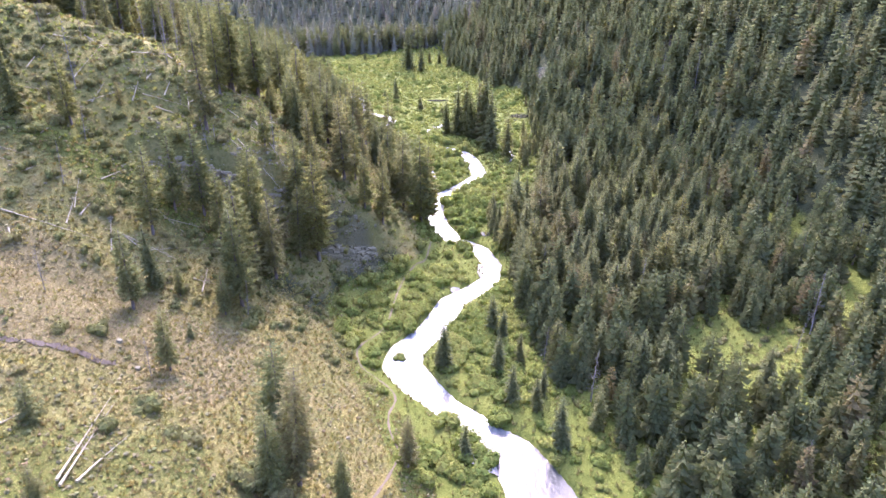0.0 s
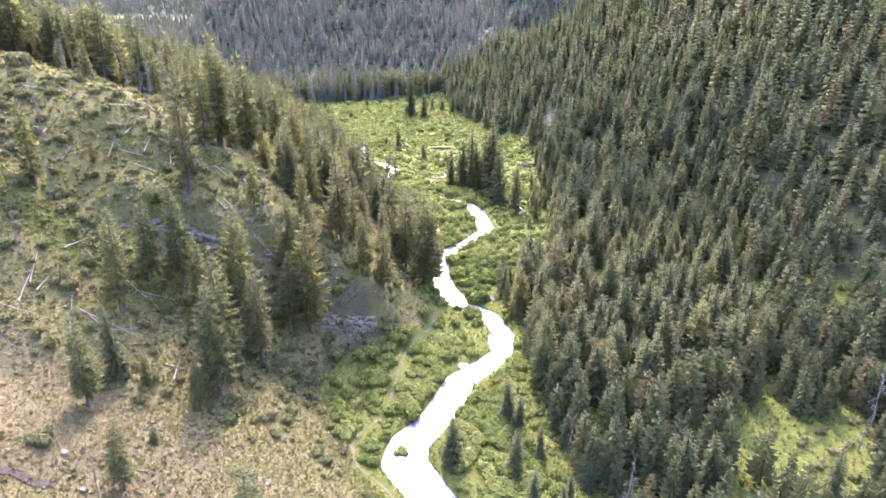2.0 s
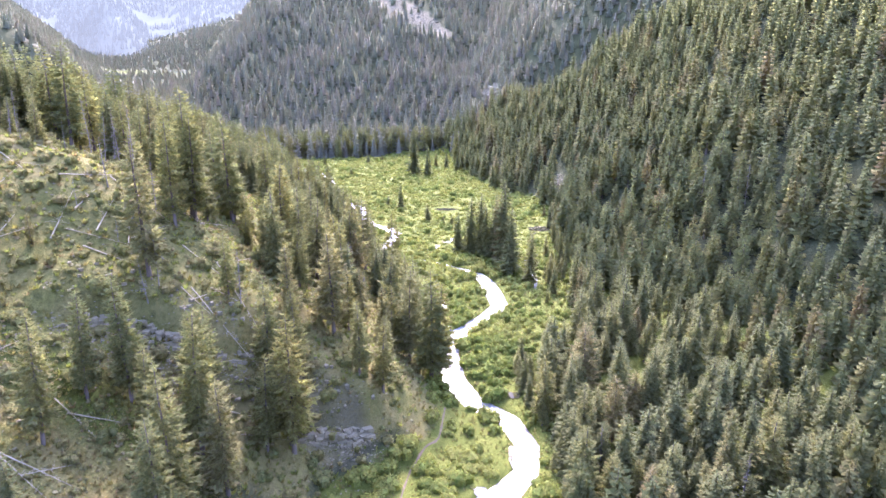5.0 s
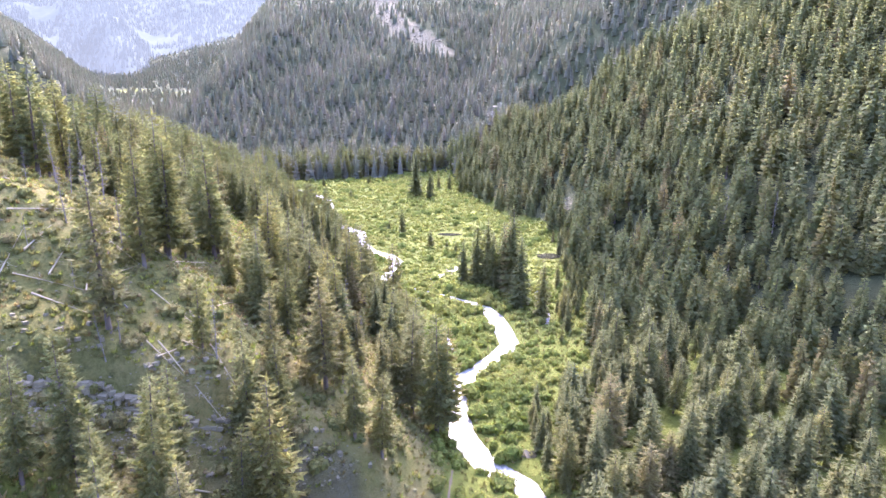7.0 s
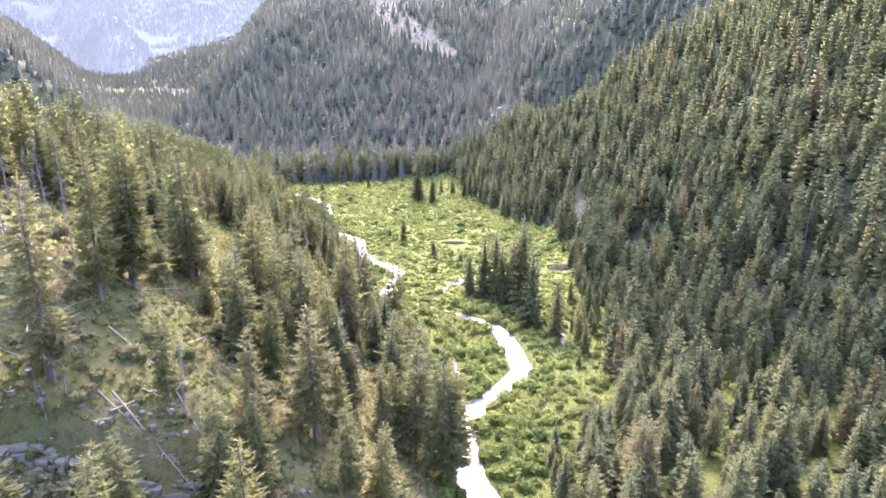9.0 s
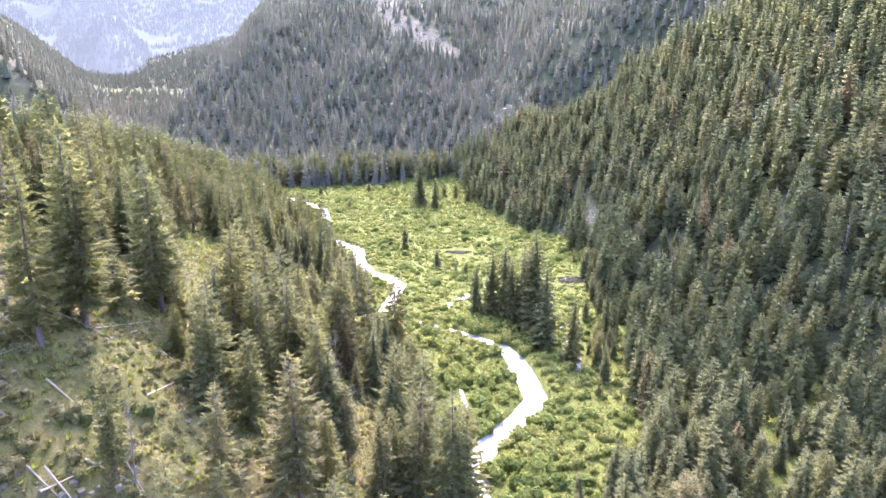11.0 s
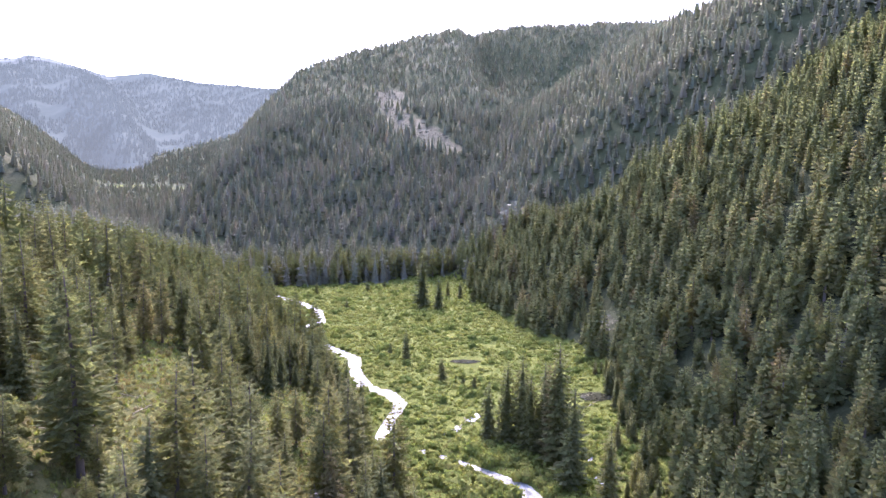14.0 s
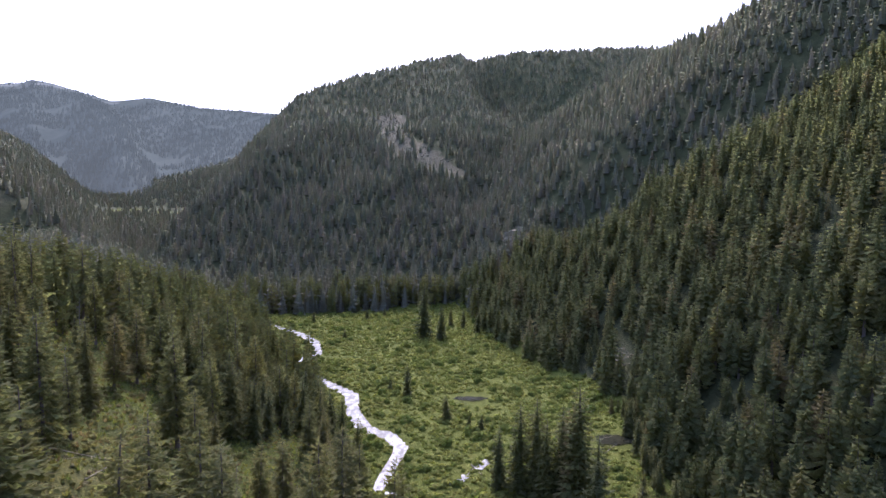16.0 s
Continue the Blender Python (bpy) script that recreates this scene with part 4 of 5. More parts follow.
def plant_bush(kind, x, y, size, tall, group):
    r = random.Random(int(x * 313 + y * 71))
    i = r.randrange(len(BUSH_NEAR))
    m = pose(x, y, height(x, y) - 0.08, 0, 0, r.uniform(0, 360)) @ Matrix.Diagonal((size, size, tall, 1))
    if (kind, i) not in LEAFY:
        name, mat, label = {"willow": ("willow_shrub", WILLOW, "rounded bright green willow shrub in the stream meadow"), "scrub": ("scrub_bush", SCRUB, "low olive-green leafy bush on the dry slope")}[kind]
        LEAFY[kind, i] = bush_source(name, mat, i, label, "shrub")
        LEAFY[kind, i].matrix_basis = m
        return tagged(LEAFY[kind, i], group=group)
    src = LEAFY[kind, i]
    was = src.scale
    return tagged(copy_thing(src, m @ Matrix.Diagonal((1 / was.x, 1 / was.y, 1 / was.z, 1))), group=group)


def on_floor(x, y):
    """Meadow ground clear of water, woods and trail."""
    toe = lerp_rows(y, LEFT_TOE)
    r = np.minimum(near_line(x, y, RIVER)[0], near_line(x, y, RIVER_UP)[0])
    ok = (x > toe - 2) & (x < lerp_rows(y, RIGHT_EDGE) + 1.5) & (r > river_half(y) + 0.9)
    ok &= (near_line(x, y, TRAIL)[0] > 1.3) & (y < far_edge(x) + 1)
    for px_, py_, w in POOLS:
        ok &= np.hypot(x - px_, y - py_) > w + 1.2
    return ok


POOLS = [(32.5, 269.5, 5.0), (-2.5, 303, 5.6), (10.2, 146.5, 1.6)]
# willows: the near ones singly, the rest together
xs, ys = sprinkle(-22, 37, 56, 235, 2.45, rng)
ok = on_floor(xs, ys) & (rng.rand(len(xs)) < 0.9 - 0.55 * smooth(0.1, 0.6, waves(xs, ys, 26, 41)) - 0.5 * smooth(90, 70, ys) * (xs < 2))
xs, ys = xs[ok], ys[ok]
size = rng.uniform(2.0, 4.6, len(xs)) * np.where(xs > 12, 0.7, 1)
for i in range(len(xs)):
    if ys[i] < 128:
        plant_bush("willow", xs[i], ys[i], size[i], size[i] * rng.uniform(0.55, 0.8), "willows along the stream")
islet = plant_bush("willow", -7.5, 94.0, 2.3, 1.5, "willows along the stream")
islet.location.z = water_level(-7.5, 94.0) - 0.05
tagged(islet, "small round willow shrub on an islet in the stream")
rest = (ys >= 128)
tagged(scatter("willow_thicket", BUSH_MID, xs[rest], ys[rest], size[rest] * 0.95, [WILLOW], 1.15, rng, 0.1, tints=0.5 + 0.5 * waves(xs[rest], ys[rest], 38, 91), soft=True), "thicket of bright green willow along the stream", "shrubs", kind="stuff")
xs, ys = sprinkle(-190, 48, 235, 464, 2.15, rng)
ok = on_floor(xs, ys) & (rng.rand(len(xs)) < 0.97 - 0.8 * smooth(0.15, 0.6, waves(xs, ys, 40, 43) + 0.25 * smooth(25, 10, np.hypot(xs - 2, ys - 310)))) & (ys < 462)
xs, ys = xs[ok], ys[ok]
tagged(scatter("meadow_willows", BUSH_FAR, xs, ys, rng.uniform(0.9, 2.3, len(xs)), [WILLOW], 1.55, rng, 0.1, tints=0.5 + 0.5 * waves(xs, ys, 38, 91), soft=True), "low willow scrub spread over the wide green meadow", "shrubs", kind="stuff")
xs, ys = sprinkle(-150, 46, 236, 455, 5.0, rng)
ok = on_floor(xs, ys) & (waves(xs, ys, 30, 95) > -0.1) & (rng.rand(len(xs)) < 0.6)
tagged(scatter("tall_willows", BUSH_MID, xs[ok], ys[ok], rng.uniform(1.8, 3.8, ok.sum()), [WILLOW], 1.2, rng, 0.1, tints=0.25 + 0.3 * waves(xs[ok], ys[ok], 38, 91), soft=True), "taller rounded willow clumps standing over the meadow scrub", "shrubs", kind="stuff")
xs, ys = sprinkle(-170, 46, 236, 462, 2.5, rng)
ok = on_floor(xs, ys) & (waves(xs, ys, 40, 43) + 0.25 * smooth(25, 10, np.hypot(xs - 2, ys - 310)) > 0.1) & (near_line(xs, ys, [(2, 300), (2, 322)])[0] > 7)
xs, ys = xs[ok], ys[ok]
tagged(scatter("meadow_sedge", [[(*bush_shape(275 + s, 12, 0.28, 0.6, 1), 0)] for s in range(5)], xs, ys, rng.uniform(0.7, 1.5, len(xs)), [WILLOW], 1.5, rng, 0.05, soft=True), "low bright green sedge and dwarf willow", "grass", kind="stuff")
# grass of the meadow
xs, ys = sprinkle(-22, 38, 54, 240, 1.3, rng)
ok = (xs > lerp_rows(ys, LEFT_TOE) - 2) & (xs < lerp_rows(ys, RIGHT_EDGE) + 1.5) & (near_line(xs, ys, RIVER)[0] > river_half(ys) + 0.1) & (near_line(xs, ys, TRAIL)[0] > 0.8)
tagged(scatter("meadow_grass", TUFTS, xs[ok], ys[ok], rng.uniform(0.35, 0.75, ok.sum()), [SCRUB], 1.2, rng), "tall green meadow grass and sedge by the water", "grass", kind="stuff")
# sage and dry grass on the open slope
xs, ys = sprinkle(-85, 6, 42, 108, 0.78, rng)
ok = (xs < lerp_rows(ys, LEFT_TOE) + 1) & (near_line(xs, ys, TRAIL)[0] > 0.7)
ok &= rng.rand(len(xs)) > 0.75 * smooth(14, 8, np.hypot((xs + 57) * 0.6, ys - 74))
xs, ys = xs[ok], ys[ok]
sage = rng.rand(len(xs)) < 0.5
tagged(scatter("dry_grass", TUFTS, xs[~sage], ys[~sage], rng.uniform(0.25, 0.6, (~sage).sum()), [DRY], 1.4, rng), "pale dry bunchgrass on the open slope", "grass", kind="stuff")
tagged(scatter("sagebrush", SAGE, xs[sage], ys[sage], rng.uniform(0.3, 0.7, sage.sum()), [PALE_SAGE], 1.25, rng, soft=True), "low rounded sagebrush, pale gold and grey-green", "shrubs", kind="stuff")
WISPS = [[(*tuft_shape(290 + s, 5, 1.0), 0)] for s in range(6)]
xs, ys = sprinkle(-72, 4, 44, 106, 0.55, rng)
ok = (xs < lerp_rows(ys, LEFT_TOE) + 1) & (near_line(xs, ys, TRAIL)[0] > 0.5)
tagged(scatter("short_dry_grass", WISPS, xs[ok], ys[ok], rng.uniform(0.18, 0.4, ok.sum()), [DRY], 1.6, rng), "short parched grass between the sagebrush", "grass", kind="stuff")
xs, ys = sprinkle(-110, 0, 104, 250, 1.2, rng)
ok = xs < lerp_rows(ys, LEFT_TOE) - 1
xs, ys = xs[ok], ys[ok]
lush = rng.rand(len(xs)) < 0.45 + 0.4 * waves(xs, ys, 24, 45)
tagged(scatter("slope_grass", TUFTS, xs[~lush], ys[~lush], rng.uniform(0.35, 0.9, (~lush).sum()), [DRY], 1.4, rng), "yellowing bunchgrass between the firs", "grass", kind="stuff")
tagged(scatter("green_slope_grass", TUFTS, xs[lush], ys[lush], rng.uniform(0.35, 0.8, lush.sum()), [WILLOW], 1.5, rng), "yellow-green grass and herbs between the firs", "grass", kind="stuff")
xs, ys = sprinkle(-88, 0, 106, 215, 1.45, rng)
ok = (xs < lerp_rows(ys, LEFT_TOE) - 1) & (rng.rand(len(xs)) < 0.75)
xs, ys = xs[ok], ys[ok]
gilt = rng.rand(len(xs)) < 0.5 + 0.45 * waves(xs, ys, 30, 46)
tagged(scatter("slope_sage", SAGE, xs[gilt], ys[gilt], rng.uniform(0.35, 0.9, gilt.sum()), [PALE_SAGE], 1.3, rng, soft=True), "golden sage and dry herbs on the wooded slope", "shrubs", kind="stuff")
tagged(scatter("slope_herbs", SAGE, xs[~gilt], ys[~gilt], rng.uniform(0.35, 0.9, (~gilt).sum()), [SCRUB], 1.4, rng, soft=True), "low green herbs on the wooded slope", "shrubs", kind="stuff")
# bushes of the slope
xs, ys = sprinkle(-82, -8, 46, 165, 4.2, rng)
toe = lerp_rows(ys, LEFT_TOE)
ok = (xs < toe - 1.5) & (rng.rand(len(xs)) < np.where(ys > 96, 0.62, 0.16))
xs, ys = xs[ok], ys[ok]
for x, y in zip(xs[:290], ys[:290]):
    s = rng.uniform(1.0, 3.0) * (1.4 if rng.rand() < 0.25 else 1)
    plant_bush("scrub", x, y, s, s * rng.uniform(0.6, 0.95), "bushes of the slope")
for x, y, s in ((-27.2, 56.5, 3.4), (-29.0, 56.0, 2.6), (-33.0, 58.6, 3.6), (-17.5, 50.5, 4.5), (-21.5, 54.0, 4.5), (-12.8, 58.5, 2.2)):
    plant_bush("scrub", x, y, s, s * 0.75, "bushes of the slope")
xs, ys = sprinkle(-85, -12, 84, 168, 2.5, rng)
ok = (xs < lerp_rows(ys, LEFT_TOE) - 2) & (rng.rand(len(xs)) < 0.6) & (near_line(xs, ys, [(-54, 115), (-33, 122)])[0] > 3)
tagged(scatter("slope_scrub", BUSH_MID, xs[ok], ys[ok], rng.uniform(0.8, 2.2, ok.sum()), [SCRUB], 1.1, rng, soft=True), "yellow-green scrub scattered between the firs", "shrubs", kind="stuff")
xs, ys = sprinkle(-110, -8, 165, 300, 3.6, rng)
xr, yr = sprinkle(12, 120, 56, 260, 3.6, rng)
ok, okr = (xs < lerp_rows(ys, LEFT_TOE) - 1.5) & (rng.rand(len(xs)) < 0.6), (xr > lerp_rows(yr, RIGHT_EDGE)) & (rng.rand(len(xr)) < 0.6)
xs, ys = np.concatenate([xs[ok], xr[okr]]), np.concatenate([ys[ok], yr[okr]])
tagged(scatter("undergrowth", BUSH_FAR, xs, ys, rng.uniform(0.8, 2.3, len(xs)), [SCRUB], 1.2, rng, soft=True), "green undergrowth beneath the trees", "shrubs", kind="stuff")
# grass of the clearing and the wood's floor
xs, ys = sprinkle(14, 80, 56, 140, 1.3, rng)
ok = xs > lerp_rows(ys, RIGHT_EDGE)
tagged(scatter("clearing_grass", TUFTS, xs[ok], ys[ok], rng.uniform(0.3, 0.7, ok.sum()), [SCRUB], 1.3, rng), "green grass of the forest clearing", "grass", kind="stuff")

# ---- dead wood ----
rng = np.random.RandomState(23)
LOGS = [(-35.8, 46.5, -36.5, 58.7), (-35.3, 46.0, -35.8, 57.7), (-34.2, 46.7, -32.7, 53.8), (-56.5, 102.5, -54.3, 107.9), (-58.1, 122.0, -58.4, 129.6), (-62.2, 85.8, -60.0, 82.8), (-56.1, 93.8, -55.8, 98.2), (-57.1, 91.3, -57.9, 96.7), (-64.9, 95.9, -63.4, 98.3), (-42.4, 85.2, -41.3, 88.3), (-43.6, 51.3, -43.2, 54.0), (-53.6, 125.8, -53.4, 131.1), (-57.0, 127.0, -56.1, 131.8), (-51.7, 134.6, -52.1, 139.4), (-27.8, 131.8, -26.7, 134.7), (-63.1, 117.0, -62.7, 122.1), (-38.9, 90.7, -36.4, 92.1), (12.3, 252.8, 17.0, 233.2), (-3.8, 254.0, -1.0, 246.8), (-5.2, 248.1, -1.7, 256.7), (28.8, 269.7, 35.6, 273.9), (28.3, 261.1, 33.9, 268.5)]
LOG_MESHES = [(mesh_from("trunk", *trunk_shape(7, 6, 0.018, 1.0, 300 + s, 0.01), [DEADWOOD], smooth_faces=True), mesh_from("dead_branches", *limbs_shape(300 + s, 34, 0.2, 0.25), [DEADWOOD])) for s in range(4)]


SNAG_MESHES = [(mesh_from("trunk", *trunk_shape(7, 6, 0.016, 1.0, 330 + s, 0.02), [GREYWOOD], smooth_faces=True), mesh_from("dead_branches", *limbs_shape(330 + s, 60, 0.2, 0.2), [GREYWOOD])) for s in range(4)]


def dead_tree(name, i, label, category, group, meshes=LOG_MESHES):
    top = new(name)
    part("trunk", meshes[i][0], top)
    tagged(part("branchwork", meshes[i][1], top, "bare grey broken branches"), kind="stuff")
    return tagged(top, label, category, group)


def lay_log(x0, y0, x1, y1, i, stout=7):
    a, b = Vector((x0, y0, height(x0, y0))), Vector((x1, y1, height(x1, y1)))
    up = max(height(*a.lerp(b, t).xy) - a.lerp(b, t).z for t in (0.0, 0.25, 0.5, 0.75, 1.0)) + 0.06
    a.z, b.z = a.z + up, b.z + up
    ln = (b - a).length
    log = dead_tree("fallen_log", i % 4, "weathered pale grey fallen tree trunk lying on the ground", "log", "fallen logs")
    log.matrix_basis = Matrix.Translation(a) @ (b - a).to_track_quat("Z", "Y").to_matrix().to_4x4() @ Matrix.Diagonal((stout, stout, ln, 1))


for i, q in enumerate(LOGS):
    lay_log(*q, i)
for i in range(66):
    x, y = rng.uniform(-80, -32), rng.uniform(86, 185)
    if x > lerp_rows(y, LEFT_TOE) - 6:
        continue
    a, ln = rng.uniform(-0.5, 2.0), rng.uniform(4, 12)
    lay_log(x, y, x + math.cos(a) * ln, y + math.sin(a) * ln, i, rng.uniform(4, 6.5))


def stand_snag(x, y, h, lean=0.0, turn=0.0):
    i = int(rng.randint(4))
    s = dead_tree("snag", i, "bare grey standing dead tree with broken branches", "dead tree", "standing dead trees", SNAG_MESHES)
    s.matrix_basis = pose(x, y, height(x, y) - 0.1, lean, 0, turn) @ Matrix.Diagonal((h * 0.65, h * 0.65, h, 1))


stand_snag(-35.4, 65.6, 5.8)
stand_snag(-52.8, 76.3, 6.8)
stand_snag(-30.7, 89.1, 7.0, 8, 40)
stand_snag(-33.7, 126.2, 9.0)
stand_snag(-44.3, 126.5, 11.0, 28, -70)
for i in range(38):
    x, y = (rng.uniform(-80, -15), rng.uniform(96, 230)) if i % 5 < 3 else (rng.uniform(16, 95), rng.uniform(60, 240))
    if lerp_rows(y, LEFT_TOE) - 4 < x < lerp_rows(y, RIGHT_EDGE):
        continue
    stand_snag(x, y, rng.uniform(6, 13), rng.uniform(-5, 5), rng.uniform(0, 360))

for i in range(20):
    stand_snag(rng.uniform(-84, -42), rng.uniform(100, 152), rng.uniform(4, 9), rng.uniform(-8, 8), rng.uniform(0, 360))


# ---- rocks ----
def stone_mesh(seed):
    r = random.Random(seed)
    bm = bmesh.new()
    for i in range(8):
        bm.verts.new(Vector((i % 2 - 0.5, i // 2 % 2 - 0.5, i // 4 - 0.5)) * r.uniform(0.78, 1.0) + Vector((r.uniform(-0.08, 0.08), r.uniform(-0.08, 0.08), r.uniform(-0.08, 0.08))))
    for i in range(9):
        v = Vector((r.uniform(-1, 1), r.uniform(-1, 1), r.uniform(-1, 1)))
        k = max(abs(c) for c in v)
        bm.verts.new(v / k * r.uniform(0.9, 1.05) * 0.5)
    res = bmesh.ops.convex_hull(bm, input=bm.verts)
    bmesh.ops.delete(bm, geom=[e for e in res["geom_interior"] if isinstance(e, bmesh.types.BMVert)], context="VERTS")
    return from_bm("rock", bm, ROCK)


STONES = [stone_mesh(400 + s) for s in range(10)]


def set_stone(x, y, size, flat, parent, lift=0.0, lone=True, yaw=None):
    ob = new("boulder" if lone else "rock", STONES[int(rng.randint(10))])
    ob.parent = parent
    yaw = rng.uniform(0, 360) if yaw is None else yaw
    ob.matrix_basis = pose(x, y, height(x, y) + size * flat * 0.22 + lift, rng.uniform(-12, 12), rng.uniform(-12, 12), yaw) @ Matrix.Diagonal((size * rng.uniform(0.8, 1.4), size * rng.uniform(0.7, 1.1), size * flat, 1))
    if lone:
        tagged(ob, "angular pale grey boulder fallen below the rock ledge", "boulder", "boulders of the slope")
    return ob


def cliff(name, label, pts, courses, tall, deep, gaps=0.06):
    """Courses of rock blocks along a line, stepping back up the slope."""
    top = tagged(new(name), label, "rock ledge")
    line = fine_line(pts, 0.25)
    for k in range(courses):
        i = 0
        while i < len(line) - 3:
            n = int(rng.choice([1, 2, 3, 3, 4, 6, 9]))
            j = min(i + n, len(line) - 1)
            a, b = line[i], line[j]
            i = j
            if rng.rand() < gaps + 0.25 * (k == courses - 1):
                continue
            way = (b - a)
            mid = (a + b) / 2
            back = Vector((-way.y, way.x, 0)).normalized()
            if back.y < 0:
                back = -back
            mid = mid + back * (0.35 + k * 0.2 + rng.uniform(-0.25, 0.3))
            h = tall * rng.uniform(0.75, 1.35)
            ob = new("rock", STONES[int(rng.randint(10))])
            ob.parent = top
            z = min(height(a.x, a.y - 0.6), height(b.x, b.y - 0.6)) - 0.1 + (k + 0.5) * tall * 0.92
            ob.matrix_basis = pose(mid.x, mid.y, z, rng.uniform(-10, 10), rng.uniform(-9, 9) + 5, math.degrees(math.atan2(way.y, way.x)) + rng.uniform(-16, 16)) @ Matrix.Diagonal((way.length * 1.22, deep * rng.uniform(0.9, 1.2), h * 1.2, 1))
    return top


cliff("rock_ledge", "broken ledge of pale grey layered rock crossing the slope", list(zip(LEDGE_X, LEDGE_Y))[1:5], 5, 0.55, 1.6, 0.06)
cliff("rock_ledge", "low ledge of fractured grey rock above loose stones", list(zip(LEDGE_X, LEDGE_Y))[4:], 3, 0.5, 1.5, 0.38)
cliff("rock_bluff", "steep bluff of fractured grey rock at the slope's foot", list(zip(BLUFF_X, BLUFF_Y)), 5, 0.62, 1.8, 0.08)
cliff("rock_bluff", "low upper step of fractured grey rock", [(-23.6, 123.4), (-21.0, 125.2), (-18.5, 127.6)], 1, 0.6, 1.5, 0.3)
for i in range(215):
    if i < 190:
        t = rng.rand()
        x, y, s = -52 + 36 * t + rng.uniform(-3, 3), 115.5 + 8 * t + rng.uniform(-4.5, 6.0), rng.uniform(0.25, 0.75)
    else:
        x, y, s = rng.uniform(-62, -12), rng.uniform(62, 140), rng.uniform(0.25, 0.7)
    set_stone(x, y, s, 0.75, None)
# loose stones below the ledges
def pebble(seed):
    r = random.Random(seed)
    p = [(0.5 * math.cos(k * 1.571 + r.uniform(-0.4, 0.4)), 0.5 * math.sin(k * 1.571 + r.uniform(-0.4, 0.4)), r.uniform(-0.1, 0.15)) for k in range(4)]
    top, low = (r.uniform(-0.2, 0.2), r.uniform(-0.2, 0.2), r.uniform(0.3, 0.55)), (0, 0, -0.3)
    return tri_mesh([t for k in range(4) for t in ((p[k], p[(k + 1) % 4], top), (p[(k + 1) % 4], p[k], low))])


PEBBLES = [[(*pebble(440 + s), 0)] for s in range(6)]
t = rng.rand(1700)
along = np.interp(t, [0, 0.7, 1], [-56, -27, -13])
foot = np.interp(along, LEDGE_X + BLUFF_X[1:], LEDGE_Y + BLUFF_Y[1:])
xs, ys = along + rng.normal(0, 0.8, len(t)), foot + rng.normal(-1.5, 2.6, len(t))
tagged(scatter("loose_stones", PEBBLES, xs, ys, rng.uniform(0.12, 0.55, len(xs)) ** 1.3, [ROCK], 1.2, rng, 0.0), "pale grey broken stones spilling below the rock ledges", "stones", kind="stuff")
xs, ys = sprinkle(-75, -8, 100, 150, 1.7, rng)
ok = (xs < lerp_rows(ys, LEFT_TOE) - 2) & (rng.rand(len(xs)) < 0.5 * smooth(0.0, 0.6, waves(xs, ys, 20, 83)))
tagged(scatter("scattered_stones", PEBBLES, xs[ok], ys[ok], rng.uniform(0.15, 0.5, ok.sum()), [ROCK], 1.2, rng, 0.0), "small grey stones scattered over the slope", "stones", kind="stuff")
xs, ys = 45 + rng.normal(0, 2.4, 160), 318 + rng.normal(0, 3.0, 160)
tagged(scatter("bank_stones", PEBBLES, xs, ys, rng.uniform(0.25, 1.1, 160), [ROCK], 1.2, rng, 0.0), "pale stones on a bare earth bank above the meadow", "stones", kind="stuff")
k = rng.rand(700)
xs = np.interp(k, [0, 0.35, 0.7, 1], [p[0] for p in SLIDE]) + rng.normal(0, 8, 700)
ys = np.interp(k, [0, 0.35, 0.7, 1], [p[1] for p in SLIDE]) + rng.normal(0, 10, 700)
tagged(scatter("slide_stones", PEBBLES, xs, ys, rng.uniform(0.6, 2.6, 700), [ROCK], 1.2, rng, 0.2), "grey boulders of the rock slide high on the mountain", "stones", kind="stuff")
slab = tagged(new("rock_outcrop"), "pale grey rock outcrop high in the forest", "rock outcrop")
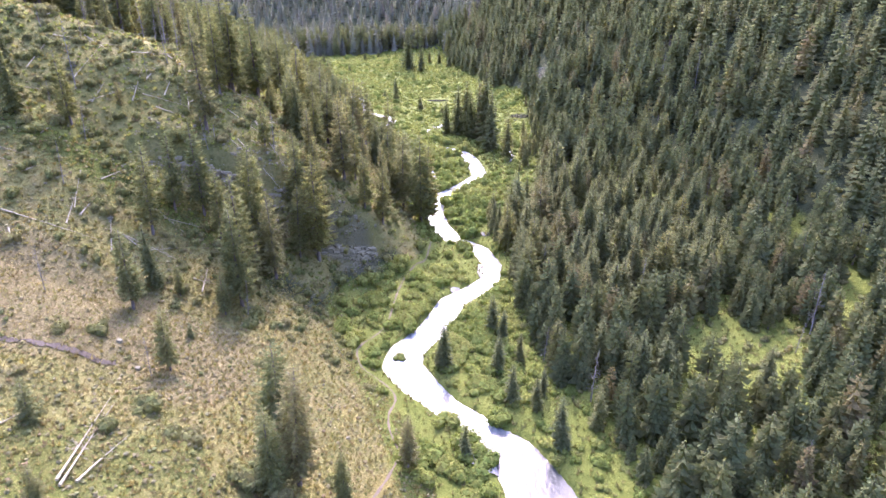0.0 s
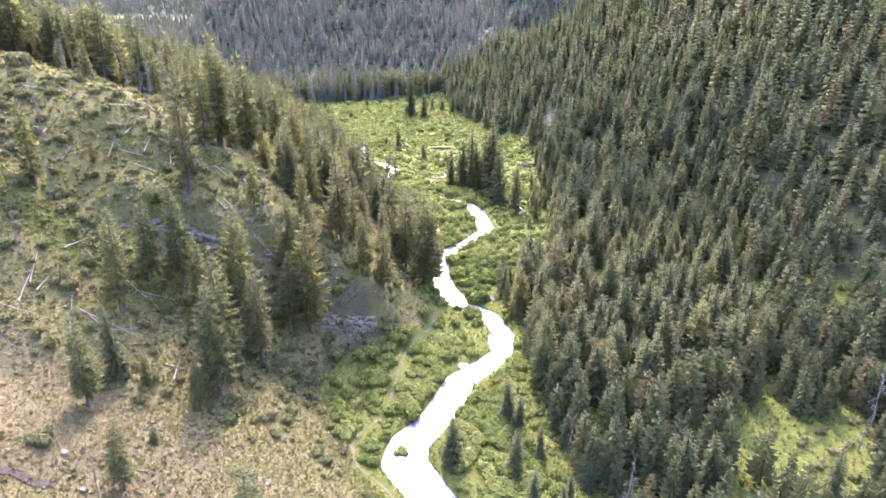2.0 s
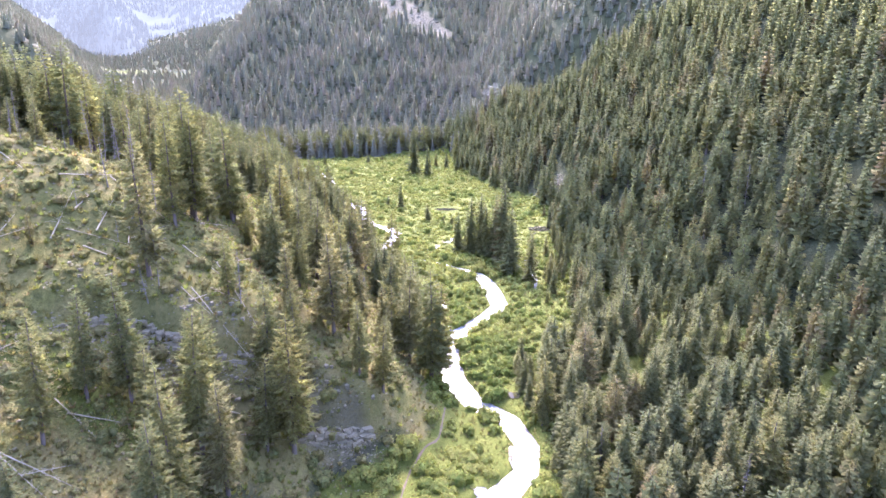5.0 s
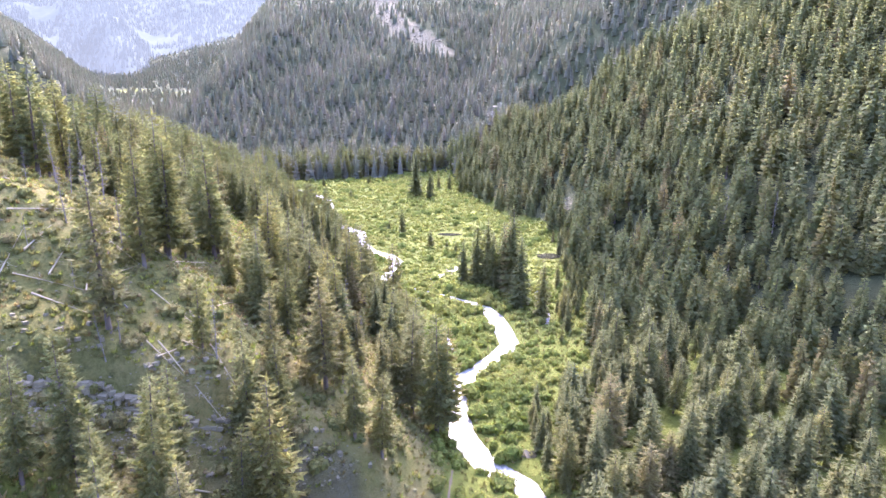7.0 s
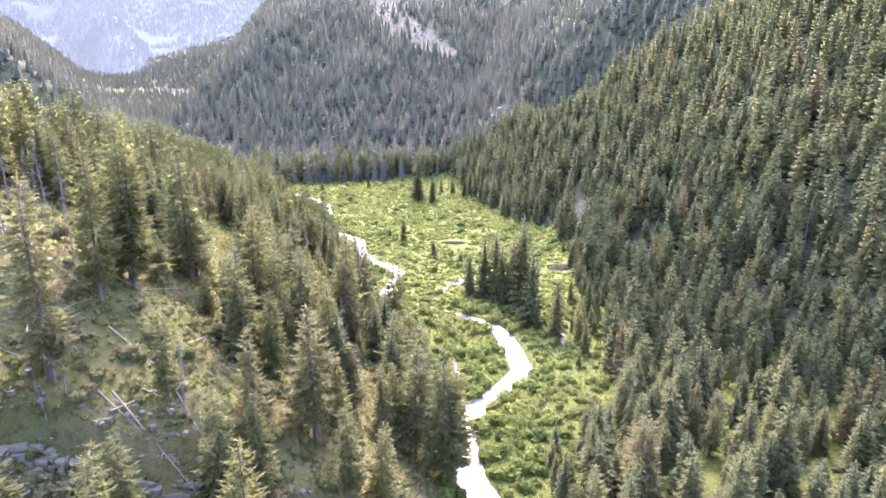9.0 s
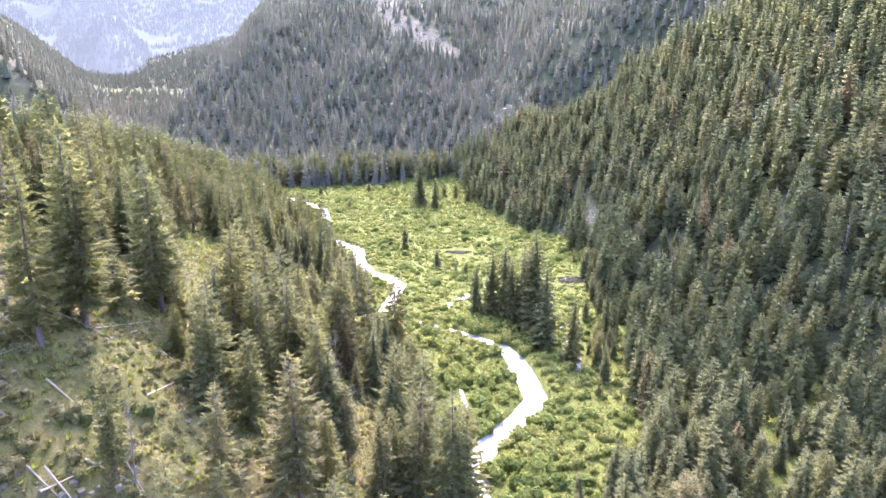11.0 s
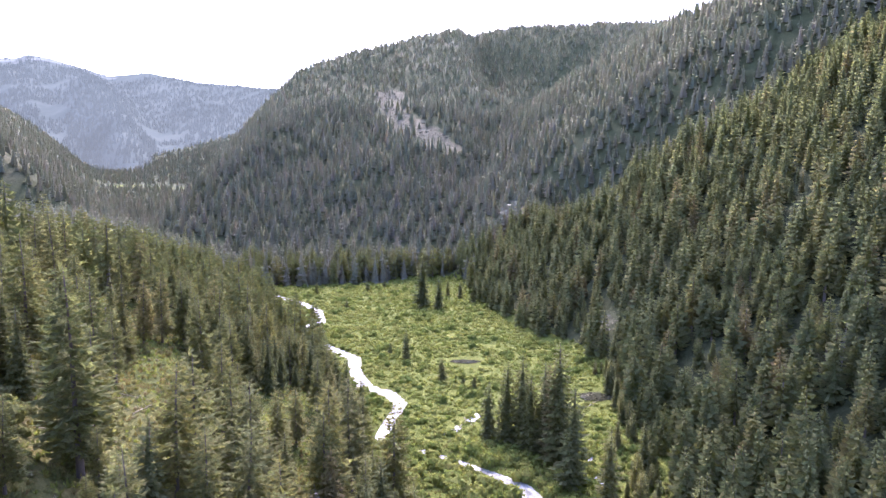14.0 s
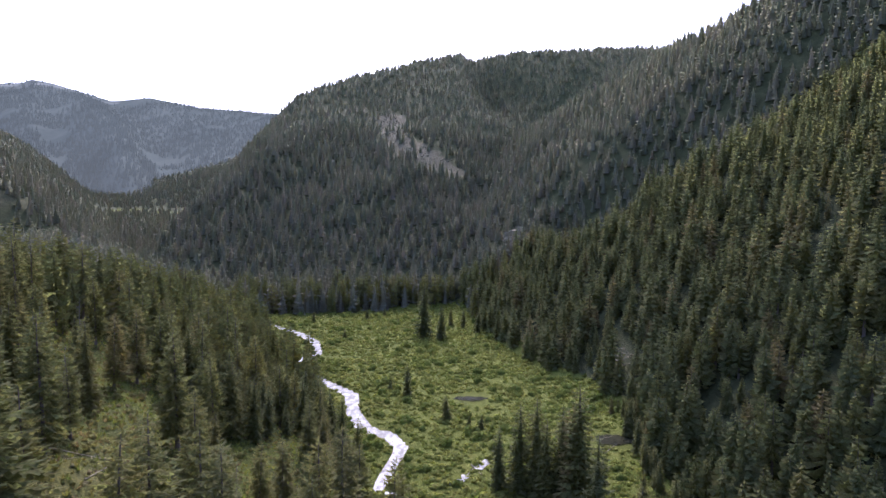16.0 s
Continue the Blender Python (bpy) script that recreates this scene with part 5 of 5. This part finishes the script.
for i in range(44):
    across, up = rng.uniform(-5.5, 5.5), rng.uniform(0, 1)
    set_stone(29 + across, 494 + 3.5 * up + rng.uniform(-1, 1), rng.uniform(2.2, 4.2), 0.9, slab, 7.0 * up * (1 - 0.08 * abs(across)), False)


# ---- pools, bars ----
def pool(name, x, y, w, long, mat, lift, label, category, seed):
    r = random.Random(seed)
    rim = [(x + w * math.cos(a) * k, y + w * long * math.sin(a) * k) for a, k in ((6.283 * i / 22, r.uniform(0.78, 1.12)) for i in range(22))]
    z = max(height(*q) for q in rim) + lift if mat is STILL else None
    ring = [(a, b, z if z is not None else height(a, b) + lift) for a, b in rim]
    verts = ring + [(x, y, z if z is not None else height(x, y) + lift)]
    faces = [(i, (i + 1) % 22, 22) for i in range(22)]
    ob = new(name, mesh_from(name, verts, faces, [mat], smooth_faces=True))
    return tagged(ob, label, category, kind="structure")


for i, (x, y, w) in enumerate(POOLS):
    pool("pond", x, y, w, 0.42 if i == 1 else 0.8, STILL, 0.04, "small still dark pond in the meadow", "pond", 500 + i)
for i, (x, y, w, k) in enumerate(((6.0, 69.5, 2.2, 1.6), (-3.2, 98.8, 1.2, 1.5), (8.6, 126.5, 1.3, 2.4), (5.6, 141.5, 1.6, 0.8), (2.8, 118.0, 1.3, 0.8), (6.8, 207.0, 1.6, 2.0), (-21, 258, 1.4, 2.2), (-63, 342, 1.8, 1.0))):
    pool("gravel_bar", x, y, w, k, GRAVEL, 0.22, "bare tan gravel bar at the stream's edge", "gravel bar", 520 + i)
for pts, w in (([(-3.6, 199), (-2.9, 192), (-1.4, 186), (-1.9, 180), (-0.9, 175)], 0.34), ([(-8.6, 243), (-6.2, 246), (-5.2, 248.5)], 0.9), ([(-2.4, 251.5), (-1.4, 254), (0.2, 256.5)], 1.0), ([(22, 205), (23.5, 214), (21.5, 224), (23, 232)], 0.45)):
    side = ribbon("side_channel", pts, lambda y, w=w: w, 0.16, WATER, 0.7)
    tagged(side, "narrow side channel of bright water among the willows", "stream", kind="structure")
